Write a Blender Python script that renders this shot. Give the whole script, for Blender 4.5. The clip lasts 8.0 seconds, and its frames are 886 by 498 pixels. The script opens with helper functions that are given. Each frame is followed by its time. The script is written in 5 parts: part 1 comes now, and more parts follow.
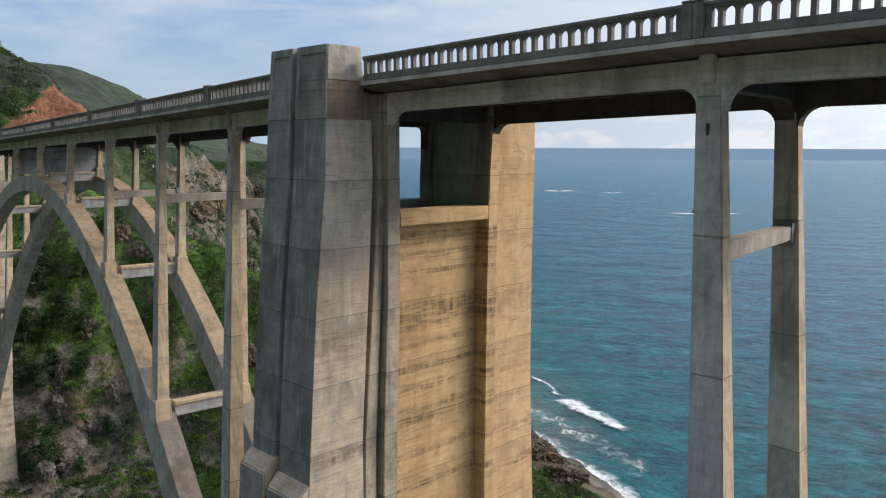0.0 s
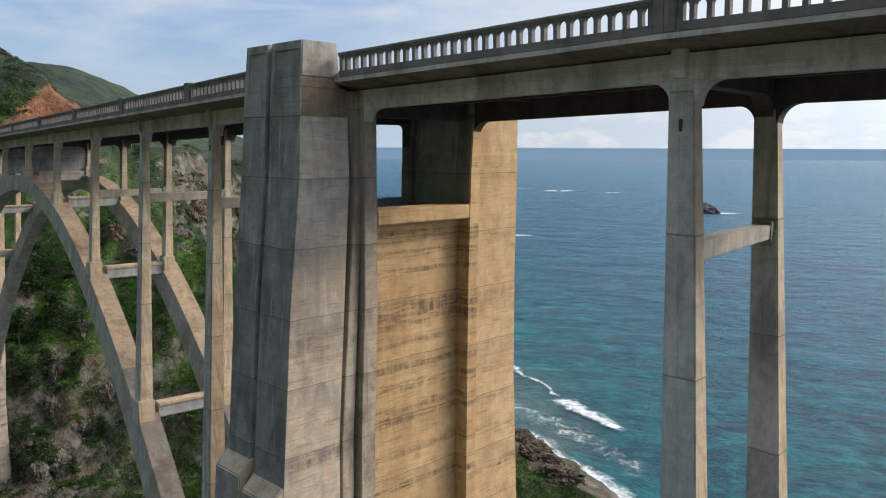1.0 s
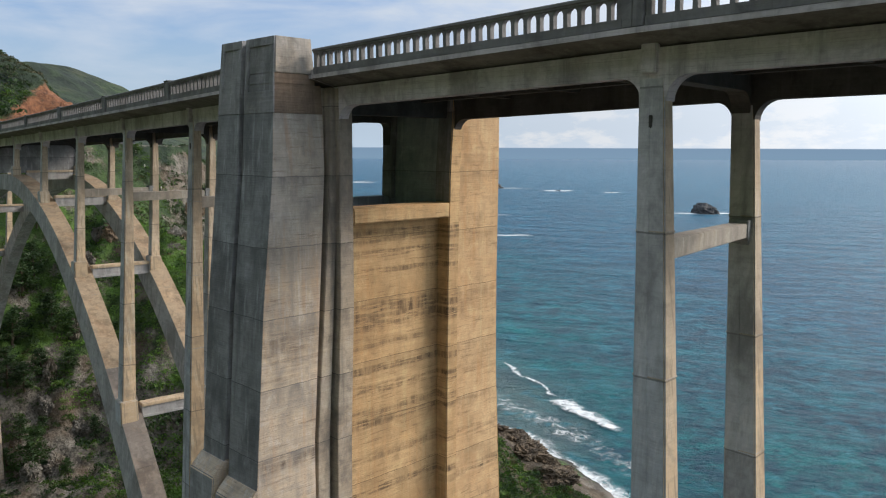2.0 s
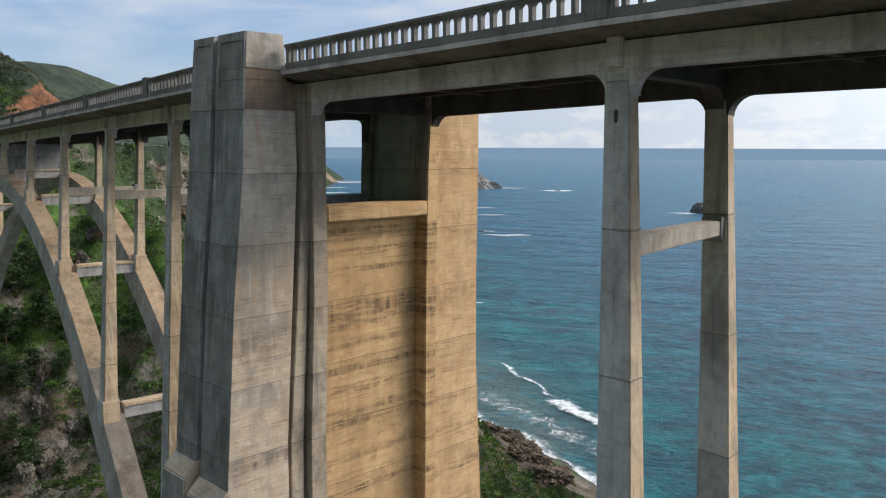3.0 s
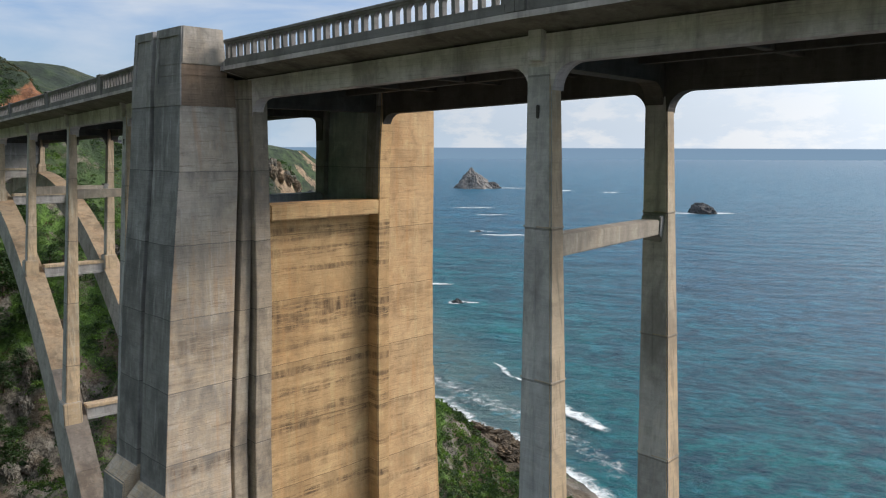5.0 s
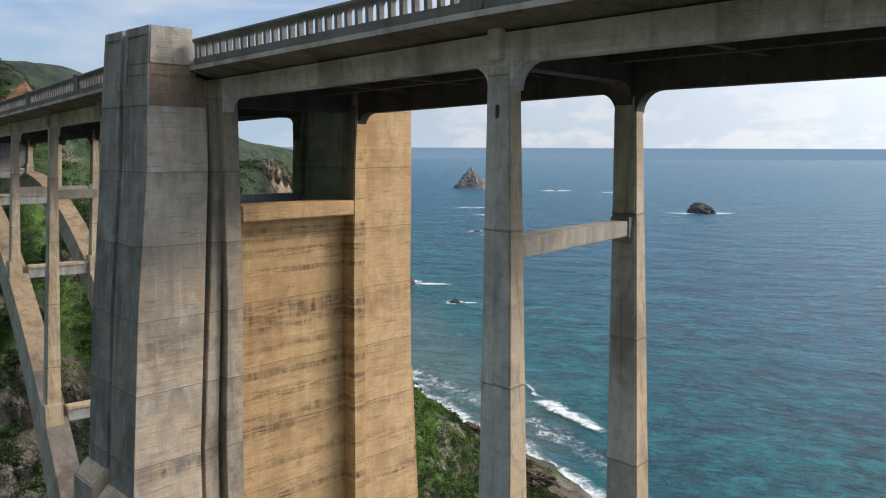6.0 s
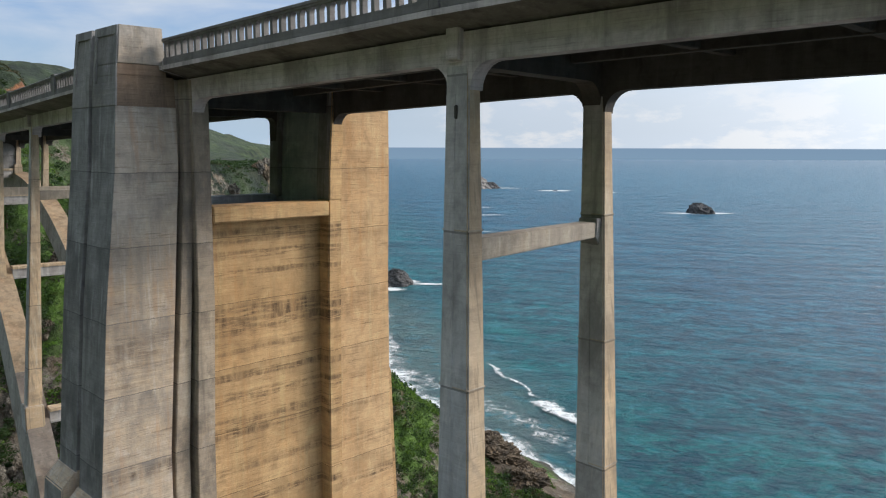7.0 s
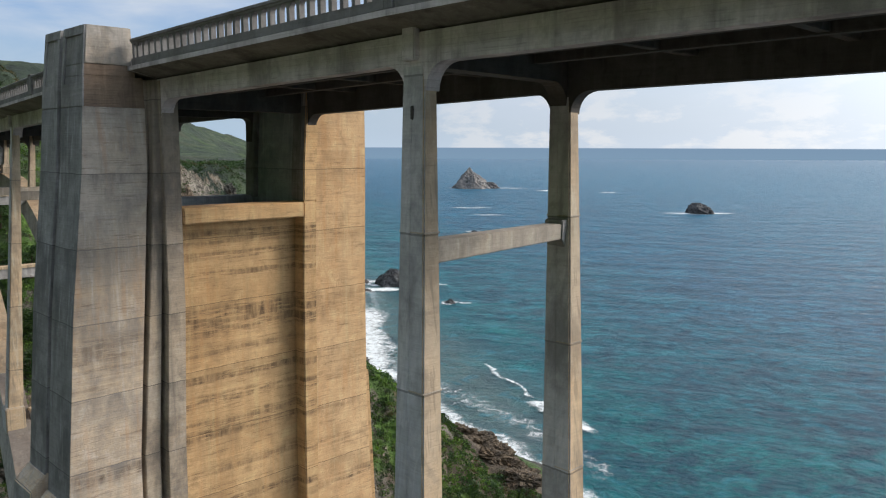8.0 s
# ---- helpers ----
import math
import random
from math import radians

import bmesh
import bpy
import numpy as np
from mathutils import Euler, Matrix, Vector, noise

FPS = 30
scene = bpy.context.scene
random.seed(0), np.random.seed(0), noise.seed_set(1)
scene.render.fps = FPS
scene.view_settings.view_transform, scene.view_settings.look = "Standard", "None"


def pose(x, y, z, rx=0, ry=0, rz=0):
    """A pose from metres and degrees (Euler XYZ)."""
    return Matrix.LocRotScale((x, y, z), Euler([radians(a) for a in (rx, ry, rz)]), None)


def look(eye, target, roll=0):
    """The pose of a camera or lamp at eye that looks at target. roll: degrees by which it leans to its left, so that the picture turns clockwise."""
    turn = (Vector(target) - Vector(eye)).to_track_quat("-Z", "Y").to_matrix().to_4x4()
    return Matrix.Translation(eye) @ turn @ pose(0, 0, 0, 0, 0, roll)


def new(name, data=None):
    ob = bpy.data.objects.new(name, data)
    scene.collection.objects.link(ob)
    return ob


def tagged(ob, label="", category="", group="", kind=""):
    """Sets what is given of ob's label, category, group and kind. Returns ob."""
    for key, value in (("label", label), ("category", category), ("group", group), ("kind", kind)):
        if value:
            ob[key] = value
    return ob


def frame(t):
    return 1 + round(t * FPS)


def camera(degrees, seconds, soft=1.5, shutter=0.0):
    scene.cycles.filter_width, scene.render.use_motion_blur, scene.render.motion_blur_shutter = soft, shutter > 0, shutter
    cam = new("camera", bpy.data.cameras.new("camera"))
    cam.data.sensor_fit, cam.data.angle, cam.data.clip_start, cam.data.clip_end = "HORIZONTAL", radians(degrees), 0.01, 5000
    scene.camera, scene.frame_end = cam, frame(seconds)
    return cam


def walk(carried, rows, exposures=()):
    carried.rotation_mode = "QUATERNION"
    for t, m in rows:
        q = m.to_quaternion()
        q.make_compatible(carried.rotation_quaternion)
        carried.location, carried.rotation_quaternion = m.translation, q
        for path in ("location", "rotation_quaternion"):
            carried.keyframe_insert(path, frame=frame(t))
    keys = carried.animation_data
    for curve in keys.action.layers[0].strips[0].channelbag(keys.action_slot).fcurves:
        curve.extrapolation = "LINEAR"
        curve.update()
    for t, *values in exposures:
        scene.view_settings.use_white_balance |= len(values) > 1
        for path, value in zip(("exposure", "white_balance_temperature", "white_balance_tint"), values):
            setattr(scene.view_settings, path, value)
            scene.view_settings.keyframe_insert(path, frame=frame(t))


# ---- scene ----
cam = camera(58.50, 8.0, soft=1.15)
# seconds and the eye's place; the camera flies past without turning
EYES = [
    (0.0, 0.000, 0.000, 72.000),
    (0.5, 0.160, 0.529, 71.950),
    (1.0, 0.327, 1.024, 71.904),
    (1.5, 0.509, 1.520, 71.862),
    (3.0, 1.201, 3.058, 71.683),
    (3.5, 1.475, 3.566, 71.636),
    (4.0, 1.761, 4.073, 71.601),
    (4.5, 2.060, 4.587, 71.588),
    (6.0, 2.917, 6.119, 71.607),
    (6.5, 3.228, 6.599, 71.620),
    (7.0, 3.518, 7.084, 71.631),
    (7.5, 3.855, 7.561, 71.649),
    (8.0, 4.184, 8.041, 71.666),
]
AIM = Matrix.Rotation(radians(45.0), 4, "Z") @ Matrix.Rotation(radians(90.0 - 7.31), 4, "X") @ Matrix.Rotation(radians(0.2), 4, "Z")
walk(cam, [(t, Matrix.Translation((x, y, z)) @ AIM) for t, x, y, z in EYES])

# ---- world, sun, exposure ----
SUN_AZ, SUN_EL = 60.0, 31.0
world = bpy.data.worlds.new("world")
scene.world = world
world.use_nodes = True
wn, wl = world.node_tree.nodes, world.node_tree.links
wn.clear()


def wnode(kind, **values):
    n = wn.new(kind)
    for k, v in values.items():
        if k in n.inputs:
            n.inputs[k].default_value = v
    return n


w_out = wn.new("ShaderNodeOutputWorld")
w_bg = wn.new("ShaderNodeBackground")
SUN_WAY = (math.cos(radians(SUN_EL)) * math.cos(radians(SUN_AZ)), math.cos(radians(SUN_EL)) * math.sin(radians(SUN_AZ)), math.sin(radians(SUN_EL)))
sky = wn.new("ShaderNodeTexSky")
sky.sky_type, sky.sun_disc = "NISHITA", False
sky.sun_elevation, sky.sun_rotation = radians(SUN_EL), radians(90 - SUN_AZ)
sky.air_density, sky.dust_density, sky.ozone_density = 1.0, 2.0, 2.0
w_co = wn.new("ShaderNodeTexCoord")
w_sep = wn.new("ShaderNodeSeparateXYZ")
wl.new(w_co.outputs["Generated"], w_sep.inputs[0])
# thin high cloud in long streaks, and small cumulus near the sea's edge
w_map = wn.new("ShaderNodeMapping")
w_map.inputs["Scale"].default_value = (1.6, 1.6, 7.0)
wl.new(w_co.outputs["Generated"], w_map.inputs[0])
w_n1 = wnode("ShaderNodeTexNoise", Scale=2.2, Detail=7.0, Roughness=0.55, Distortion=0.4)
wl.new(w_map.outputs[0], w_n1.inputs["Vector"])
w_r1 = wn.new("ShaderNodeMapRange")
w_r1.inputs[1].default_value, w_r1.inputs[2].default_value = 0.40, 0.62
wl.new(w_n1.outputs[0], w_r1.inputs[0])
w_n2 = wnode("ShaderNodeTexNoise", Scale=8.0, Detail=8.0, Roughness=0.62)
w_map2 = wn.new("ShaderNodeMapping")
w_map2.inputs["Scale"].default_value = (1.0, 1.0, 2.6)
wl.new(w_co.outputs["Generated"], w_map2.inputs[0])
wl.new(w_map2.outputs[0], w_n2.inputs["Vector"])
w_r2 = wn.new("ShaderNodeMapRange")
w_r2.inputs[1].default_value, w_r2.inputs[2].default_value = 0.50, 0.575
wl.new(w_n2.outputs[0], w_r2.inputs[0])
w_low = wn.new("ShaderNodeMapRange")
w_low.inputs[1].default_value, w_low.inputs[2].default_value = 0.12, 0.02
w_low.inputs[3].default_value, w_low.inputs[4].default_value = 0.0, 0.9
wl.new(w_sep.outputs[2], w_low.inputs[0])
w_cum = wn.new("ShaderNodeMath")
w_cum.operation = "MULTIPLY"
w_side = wn.new("ShaderNodeMapRange")
w_side.inputs[1].default_value, w_side.inputs[2].default_value, w_side.inputs[3].default_value = -0.86, -0.62, 0.12
wl.new(w_sep.outputs[0], w_side.inputs[0])
w_puff = wn.new("ShaderNodeMath")
w_puff.operation = "MULTIPLY"
wl.new(w_r2.outputs[0], w_puff.inputs[0])
wl.new(w_side.outputs[0], w_puff.inputs[1])
w_murk = wn.new("ShaderNodeMix")
w_murk.data_type = "RGBA"
wl.new(w_side.outputs[0], w_murk.inputs[0])
w_murk.inputs[6].default_value = (0.46, 0.60, 0.735, 1)
w_murk.inputs[7].default_value = (0.535, 0.62, 0.695, 1)
wl.new(w_puff.outputs[0], w_cum.inputs[0])
wl.new(w_low.outputs[0], w_cum.inputs[1])
w_sky = wn.new("ShaderNodeMix")
w_sky.data_type, w_sky.blend_type = "RGBA", "MULTIPLY"
w_sky.inputs[0].default_value = 1.0
wl.new(sky.outputs[0], w_sky.inputs[6])
w_sky.inputs[7].default_value = (0.114, 0.130, 0.166, 1)
w_haze = wn.new("ShaderNodeMapRange")
w_haze.inputs[1].default_value, w_haze.inputs[2].default_value = 0.22, 0.0
wl.new(w_sep.outputs[2], w_haze.inputs[0])
w_mix0 = wn.new("ShaderNodeMix")
w_mix0.data_type = "RGBA"
wl.new(w_haze.outputs[0], w_mix0.inputs[0])
wl.new(w_sky.outputs[2], w_mix0.inputs[6])
wl.new(w_murk.outputs[2], w_mix0.inputs[7])
w_mix1 = wn.new("ShaderNodeMix")
w_mix1.data_type = "RGBA"
w_veil = wn.new("ShaderNodeMapRange")
w_veil.inputs[1].default_value, w_veil.inputs[2].default_value, w_veil.inputs[3].default_value = 0.03, 0.16, 0.15
wl.new(w_sep.outputs[2], w_veil.inputs[0])
w_thin = wn.new("ShaderNodeMath")
w_thin.operation = "MULTIPLY"
wl.new(w_r1.outputs[0], w_thin.inputs[0])
wl.new(w_veil.outputs[0], w_thin.inputs[1])
w_white = wn.new("ShaderNodeMapRange")
w_white.inputs[1].default_value, w_white.inputs[2].default_value, w_white.inputs[3].default_value, w_white.inputs[4].default_value = -0.95, -0.62, -0.12, 0.5
wl.new(w_sep.outputs[0], w_white.inputs[0])
w_cover = wn.new("ShaderNodeMath")
w_cover.operation, w_cover.use_clamp = "ADD", True
wl.new(w_thin.outputs[0], w_cover.inputs[0])
wl.new(w_white.outputs[0], w_cover.inputs[1])
wl.new(w_cover.outputs[0], w_mix1.inputs[0])
wl.new(w_mix0.outputs[2], w_mix1.inputs[6])
w_mix1.inputs[7].default_value = (0.63, 0.69, 0.775, 1)
w_mix2 = wn.new("ShaderNodeMix")
w_mix2.data_type = "RGBA"
wl.new(w_cum.outputs[0], w_mix2.inputs[0])
wl.new(w_mix1.outputs[2], w_mix2.inputs[6])
w_mix2.inputs[7].default_value = (0.755, 0.765, 0.775, 1)
# bright haze round the veiled sun
w_dot = wn.new("ShaderNodeVectorMath")
w_dot.operation = "DOT_PRODUCT"
wl.new(w_co.outputs["Generated"], w_dot.inputs[0])
w_dot.inputs[1].default_value = SUN_WAY
w_pow = wn.new("ShaderNodeMath")
w_pow.operation, w_pow.use_clamp = "POWER", False
w_max = wn.new("ShaderNodeMath")
w_max.operation = "MAXIMUM"
wl.new(w_dot.outputs["Value"], w_max.inputs[0])
w_max.inputs[1].default_value = 0.0
wl.new(w_max.outputs[0], w_pow.inputs[0])
w_pow.inputs[1].default_value = 4.0
w_glow = wn.new("ShaderNodeMix")
w_glow.data_type, w_glow.blend_type, w_glow.clamp_result = "RGBA", "ADD", False
wl.new(w_pow.outputs[0], w_glow.inputs[0])
wl.new(w_mix2.outputs[2], w_glow.inputs[6])
w_glow.inputs[7].default_value = (2.3, 2.2, 2.05, 1)
# the last strip of sea before the horizon
w_sea = wn.new("ShaderNodeMapRange")
w_sea.inputs[1].default_value, w_sea.inputs[2].default_value = -0.0006, 0.0004
wl.new(w_sep.outputs[2], w_sea.inputs[0])
w_mix3 = wn.new("ShaderNodeMix")
w_mix3.data_type = "RGBA"
wl.new(w_sea.outputs[0], w_mix3.inputs[0])
w_far = wn.new("ShaderNodeMapRange")
w_far.inputs[1].default_value, w_far.inputs[2].default_value = -0.0145, -0.002
wl.new(w_sep.outputs[2], w_far.inputs[0])
w_mix4 = wn.new("ShaderNodeMix")
w_mix4.data_type = "RGBA"
wl.new(w_far.outputs[0], w_mix4.inputs[0])
w_mix4.inputs[6].default_value = (0.226, 0.335, 0.445, 1)
w_mix4.inputs[7].default_value = (0.220, 0.322, 0.440, 1)
wl.new(w_mix4.outputs[2], w_mix3.inputs[6])
wl.new(w_glow.outputs[2], w_mix3.inputs[7])
wl.new(w_mix3.outputs[2], w_bg.inputs[0])
w_bg.inputs[1].default_value = 1.04
wl.new(w_bg.outputs[0], w_out.inputs[0])

sun = new("sun", bpy.data.lights.new("sun", "SUN"))
sun.data.energy, sun.data.angle, sun.data.color = 3.55, radians(18.0), (1.0, 0.85, 0.68)
sun_way = Vector((math.cos(radians(SUN_EL)) * math.cos(radians(SUN_AZ)), math.cos(radians(SUN_EL)) * math.sin(radians(SUN_AZ)), math.sin(radians(SUN_EL))))
sun.matrix_world = look(sun_way * 300, (0, 0, 0))
scene.view_settings.exposure = -0.10
scene.view_settings.use_white_balance = True
scene.view_settings.white_balance_temperature, scene.view_settings.white_balance_tint = 6215, 9.8


# ---- materials ----
class Nodes:
    """A node material under construction."""

    def __init__(self, name, rough=0.8, metal=0.0):
        self.m = bpy.data.materials.new(name)
        self.m.use_nodes = True
        self.t = self.m.node_tree
        self.b = self.t.nodes["Principled BSDF"]
        self.b.inputs["Roughness"].default_value = rough
        self.b.inputs["Metallic"].default_value = metal

    def n(self, kind, **values):
        node = self.t.nodes.new(kind)
        for k, v in values.items():
            node.inputs[k].default_value = v
        return node

    def link(self, a, b):
        self.t.links.new(a, b)

    def place(self, scale=(1, 1, 1), turn=(0, 0, 0)):
        g = self.n("ShaderNodeNewGeometry")
        p = self.n("ShaderNodeMapping")
        p.inputs["Scale"].default_value = scale
        p.inputs["Rotation"].default_value = turn
        self.link(g.outputs["Position"], p.inputs["Vector"])
        return p.outputs[0]

    def along(self, degrees, stretch):
        """Places drawn out along a heading."""
        g = self.n("ShaderNodeNewGeometry")
        p = self.n("ShaderNodeMapping")
        p.vector_type = "TEXTURE"
        p.inputs["Scale"].default_value = (stretch, 1, 1)
        p.inputs["Rotation"].default_value = (0, 0, radians(degrees))
        self.link(g.outputs["Position"], p.inputs["Vector"])
        return p.outputs[0]

    def noise(self, scale, detail=4.0, rough=0.55, vec=None, dist=0.0):
        t = self.n("ShaderNodeTexNoise", Scale=scale, Detail=detail, Roughness=rough, Distortion=dist)
        self.link(vec if vec is not None else self.place(), t.inputs["Vector"])
        return t.outputs[0]

    def span(self, a, lo, hi, to0=0.0, to1=1.0):
        r = self.n("ShaderNodeMapRange")
        for i, v in enumerate((lo, hi, to0, to1)):
            r.inputs[i + 1].default_value = v
        self.link(a, r.inputs[0])
        return r.outputs[0]

    def math(self, op, a, b=0.0):
        m = self.n("ShaderNodeMath")
        m.operation = op
        for i, v in enumerate((a, b)):
            if isinstance(v, (int, float)):
                m.inputs[i].default_value = v
            else:
                self.link(v, m.inputs[i])
        return m.outputs[0]

    def mix(self, fac, a, b, blend="MIX"):
        m = self.n("ShaderNodeMix")
        m.data_type, m.blend_type = "RGBA", blend
        for i, v in ((0, fac), (6, a), (7, b)):
            if isinstance(v, (int, float)):
                m.inputs[i].default_value = v
            elif isinstance(v, tuple):
                m.inputs[i].default_value = (*v, 1)
            else:
                self.link(v, m.inputs[i])
        return m.outputs[2]

    def color(self, socket):
        self.link(socket, self.b.inputs["Base Color"])

    def bump(self, height, strength=0.3, distance=0.05):
        b = self.n("ShaderNodeBump", Strength=strength, Distance=distance)
        self.link(height, b.inputs["Height"])
        self.link(b.outputs[0], self.b.inputs["Normal"])


def concrete(name, light, dark, stain=0.6, joints=True, warm=(0.40, 0.27, 0.15), rust=0.5, rows=0.6, bands=0.75, blots=(), lime=0.45, pours=0.5, planks=0.0, lifts=(59.3, 2.85), ticks=0.0, height_tone=None):
    """Board-marked concrete: pours of differing tint, rows of form marks, drips, lime runs and rust-brown stains."""
    k = Nodes(name, 0.9)
    g = k.n("ShaderNodeNewGeometry")
    s = k.n("ShaderNodeSeparateXYZ")
    k.link(g.outputs["Position"], s.inputs[0])
    big = k.noise(0.35, 5, 0.6)
    fine = k.noise(9.0, 6, 0.65)
    boards = k.noise(1.0, 6, 0.72, k.place((0.5, 0.5, 6.5)))
    streak = k.noise(1.0, 5, 0.65, k.place((1.9, 1.9, 0.10)))
    wob = k.math("MULTIPLY", k.noise(0.8, 2), 0.10)
    lift = k.math("DIVIDE", k.math("ADD", k.math("ADD", s.outputs[2], 100 * lifts[1] - lifts[0]), wob), lifts[1])
    f = k.math("FRACT", lift)
    col = k.mix(k.span(big, 0.32, 0.68), light, dark)
    if height_tone:
        # ragged change of tone with height; the tower's stands for the deck's shadow
        high = k.math("ADD", s.outputs[2], k.math("MULTIPLY", k.math("SUBTRACT", k.noise(0.45, 6, 0.66, k.place((1, 1, 0.6))), 0.5), 9.0))
        col = k.mix(k.span(high, height_tone[0], height_tone[1]), col, k.mix(k.span(big, 0.32, 0.68), height_tone[2], height_tone[3]))
    if joints:
        # each pour has its own tint, and some pours a lighter lower half
        own = k.n("ShaderNodeTexWhiteNoise")
        own.noise_dimensions = "1D"
        k.link(k.math("FLOOR", lift), own.inputs["W"])
        half = k.n("ShaderNodeTexWhiteNoise")
        half.noise_dimensions = "1D"
        k.link(k.math("FLOOR", k.math("MULTIPLY", lift, 2.0)), half.inputs["W"])
        col = k.mix(k.math("MULTIPLY", own.outputs["Value"], pours), col, tuple(0.62 * v for v in dark))
        col = k.mix(k.math("MULTIPLY", half.outputs["Value"], pours * 0.7), col, warm)
    col = k.mix(k.span(k.noise(0.55, 5, 0.62, k.place((1, 1, 0.55))), 0.47, 0.72, 0.0, rust), col, warm)
    col = k.mix(k.span(boards, 0.48, 0.70, 0.0, 0.3), col, tuple(v * 0.55 for v in dark))
    mottle = k.noise(1.5, 6, 0.62, None, 0.5)
    col = k.mix(k.span(mottle, 0.52, 0.68, 0.0, 0.55), col, tuple(v * 0.52 for v in dark))
    col = k.mix(k.span(mottle, 0.46, 0.32, 0.0, 0.40), col, tuple(min(0.75, v * 1.25) for v in light))
    col = k.mix(k.span(streak, 0.52, 0.76, 0.0, stain * 0.8), col, tuple(v * 0.38 for v in dark))
    smear = k.noise(1.0, 6, 0.68, k.place((0.55, 0.55, 0.30)))
    col = k.mix(k.span(smear, 0.49, 0.63, 0.0, stain * 0.8), col, tuple(v * 0.42 for v in dark))
    run = k.noise(1.0, 5, 0.68, k.place((2.6, 2.6, 0.16)))
    col = k.mix(k.span(run, 0.56, 0.72, 0.0, lime), col, tuple(min(0.7, v * 1.5) for v in light))
    col = k.mix(k.span(k.noise(1.0, 5, 0.7, k.place((4.0, 4.0, 0.30))), 0.58, 0.76, 0.0, stain * 0.35), col, tuple(v * 0.35 for v in dark))
    col = k.mix(k.span(fine, 0.25, 0.8, 0.0, 0.35), col, tuple(v * 0.7 for v in dark))
    if blots:
        # brown-black growth in level, broken bands that drip a little
        level = k.span(k.noise(1.0, 4, 0.55, k.place((0.035, 0.035, 0.62))), 0.55, 0.64)
        for z, half, much in blots:
            level = k.math("MAXIMUM", level, k.span(k.math("ABSOLUTE", k.math("SUBTRACT", s.outputs[2], z)), half, half * 0.6, 0.0, much))
        torn = k.span(k.noise(1.0, 7, 0.72, k.place((0.5, 0.5, 6.5))), 0.42, 0.52)
        drip = k.span(k.noise(1.0, 5, 0.65, k.place((3.2, 3.2, 0.9))), 0.38, 0.62, 0.25, 1.0)
        stray = k.span(k.noise(1.0, 6, 0.72, k.place((0.5, 0.5, 7.5))), 0.57, 0.65, 0.0, 0.5)
        dirt = k.math("MAXIMUM", k.math("MULTIPLY", k.math("MULTIPLY", level, torn), drip), stray)
        col = k.mix(k.math("MULTIPLY", dirt, 0.95), col, (0.080, 0.050, 0.030))
        rusty = k.span(k.noise(1.0, 4, 0.6, k.place((2.8, 2.8, 0.22))), 0.55, 0.70, 0.0, 0.3)
        col = k.mix(rusty, col, (0.46, 0.22, 0.075))
    if planks:
        col = k.mix(k.span(k.noise(1.0, 2, 0.5, k.place((8.0, 8.0, 0.03))), 0.57, 0.64, 0.0, planks), col, tuple(v * 0.45 for v in dark))
    # rows left by the form boards, broken into dashes, with short upright ticks between
    row = k.math("FRACT", k.math("DIVIDE", k.math("ADD", s.outputs[2], wob), 0.19))
    dash = k.span(k.noise(1.0, 5, 0.7, k.place((0.9, 0.9, 1.6))), 0.50, 0.64)
    mark = k.math("MULTIPLY", k.math("GREATER_THAN", row, 0.84), dash)
    tick = k.math("MULTIPLY", k.span(k.noise(1.0, 2, 0.5, k.place((7.0, 7.0, 2.4))), 0.66, 0.70), k.span(k.noise(0.7, 3), 0.45, 0.6))
    mark = k.math("MAXIMUM", mark, k.math("MULTIPLY", tick, ticks))
    col = k.mix(k.math("MULTIPLY", mark, rows), col, tuple(v * 0.28 for v in dark))
    plank = k.n("ShaderNodeTexWhiteNoise")
    plank.noise_dimensions = "1D"
    k.link(k.math("FLOOR", k.math("DIVIDE", k.math("ADD", s.outputs[2], 200.0), 0.19)), plank.inputs["W"])
    col = k.mix(k.math("MULTIPLY", plank.outputs["Value"], 0.5 * rows), col, tuple(v * 0.6 for v in dark))
    seam = k.math("MULTIPLY", k.math("GREATER_THAN", k.math("FRACT", k.math("DIVIDE", k.math("ADD", s.outputs[2], 200.0), 0.19)), 0.90), k.span(k.noise(1.0, 4, 0.6, k.place((0.4, 0.4, 1.2))), 0.40, 0.60, 0.15, 0.8))
    col = k.mix(k.math("MULTIPLY", seam, rows), col, tuple(v * 0.45 for v in dark))
    height = k.math("ADD", k.math("MULTIPLY", boards, 1.2), k.math("MULTIPLY", fine, 0.5))
    height = k.math("SUBTRACT", height, k.math("MULTIPLY", mark, 0.5))
    if joints:
        line = k.math("GREATER_THAN", f, 0.986)
        ragged = k.span(k.noise(1.0, 6, 0.68, k.place((1.3, 1.3, 0.45))), 0.40, 0.62)
        band = k.math("MULTIPLY", k.span(f, 0.62, 0.99), ragged)
        col = k.mix(k.math("MULTIPLY", line, 0.6), col, tuple(v * 0.25 for v in dark))
        col = k.mix(k.math("MULTIPLY", band, bands), col, tuple(v * 0.42 for v in dark))
        height = k.math("SUBTRACT", height, k.math("MULTIPLY", line, 1.5))
    k.color(col)
    k.bump(height, 0.5, 0.04)
    return k.m


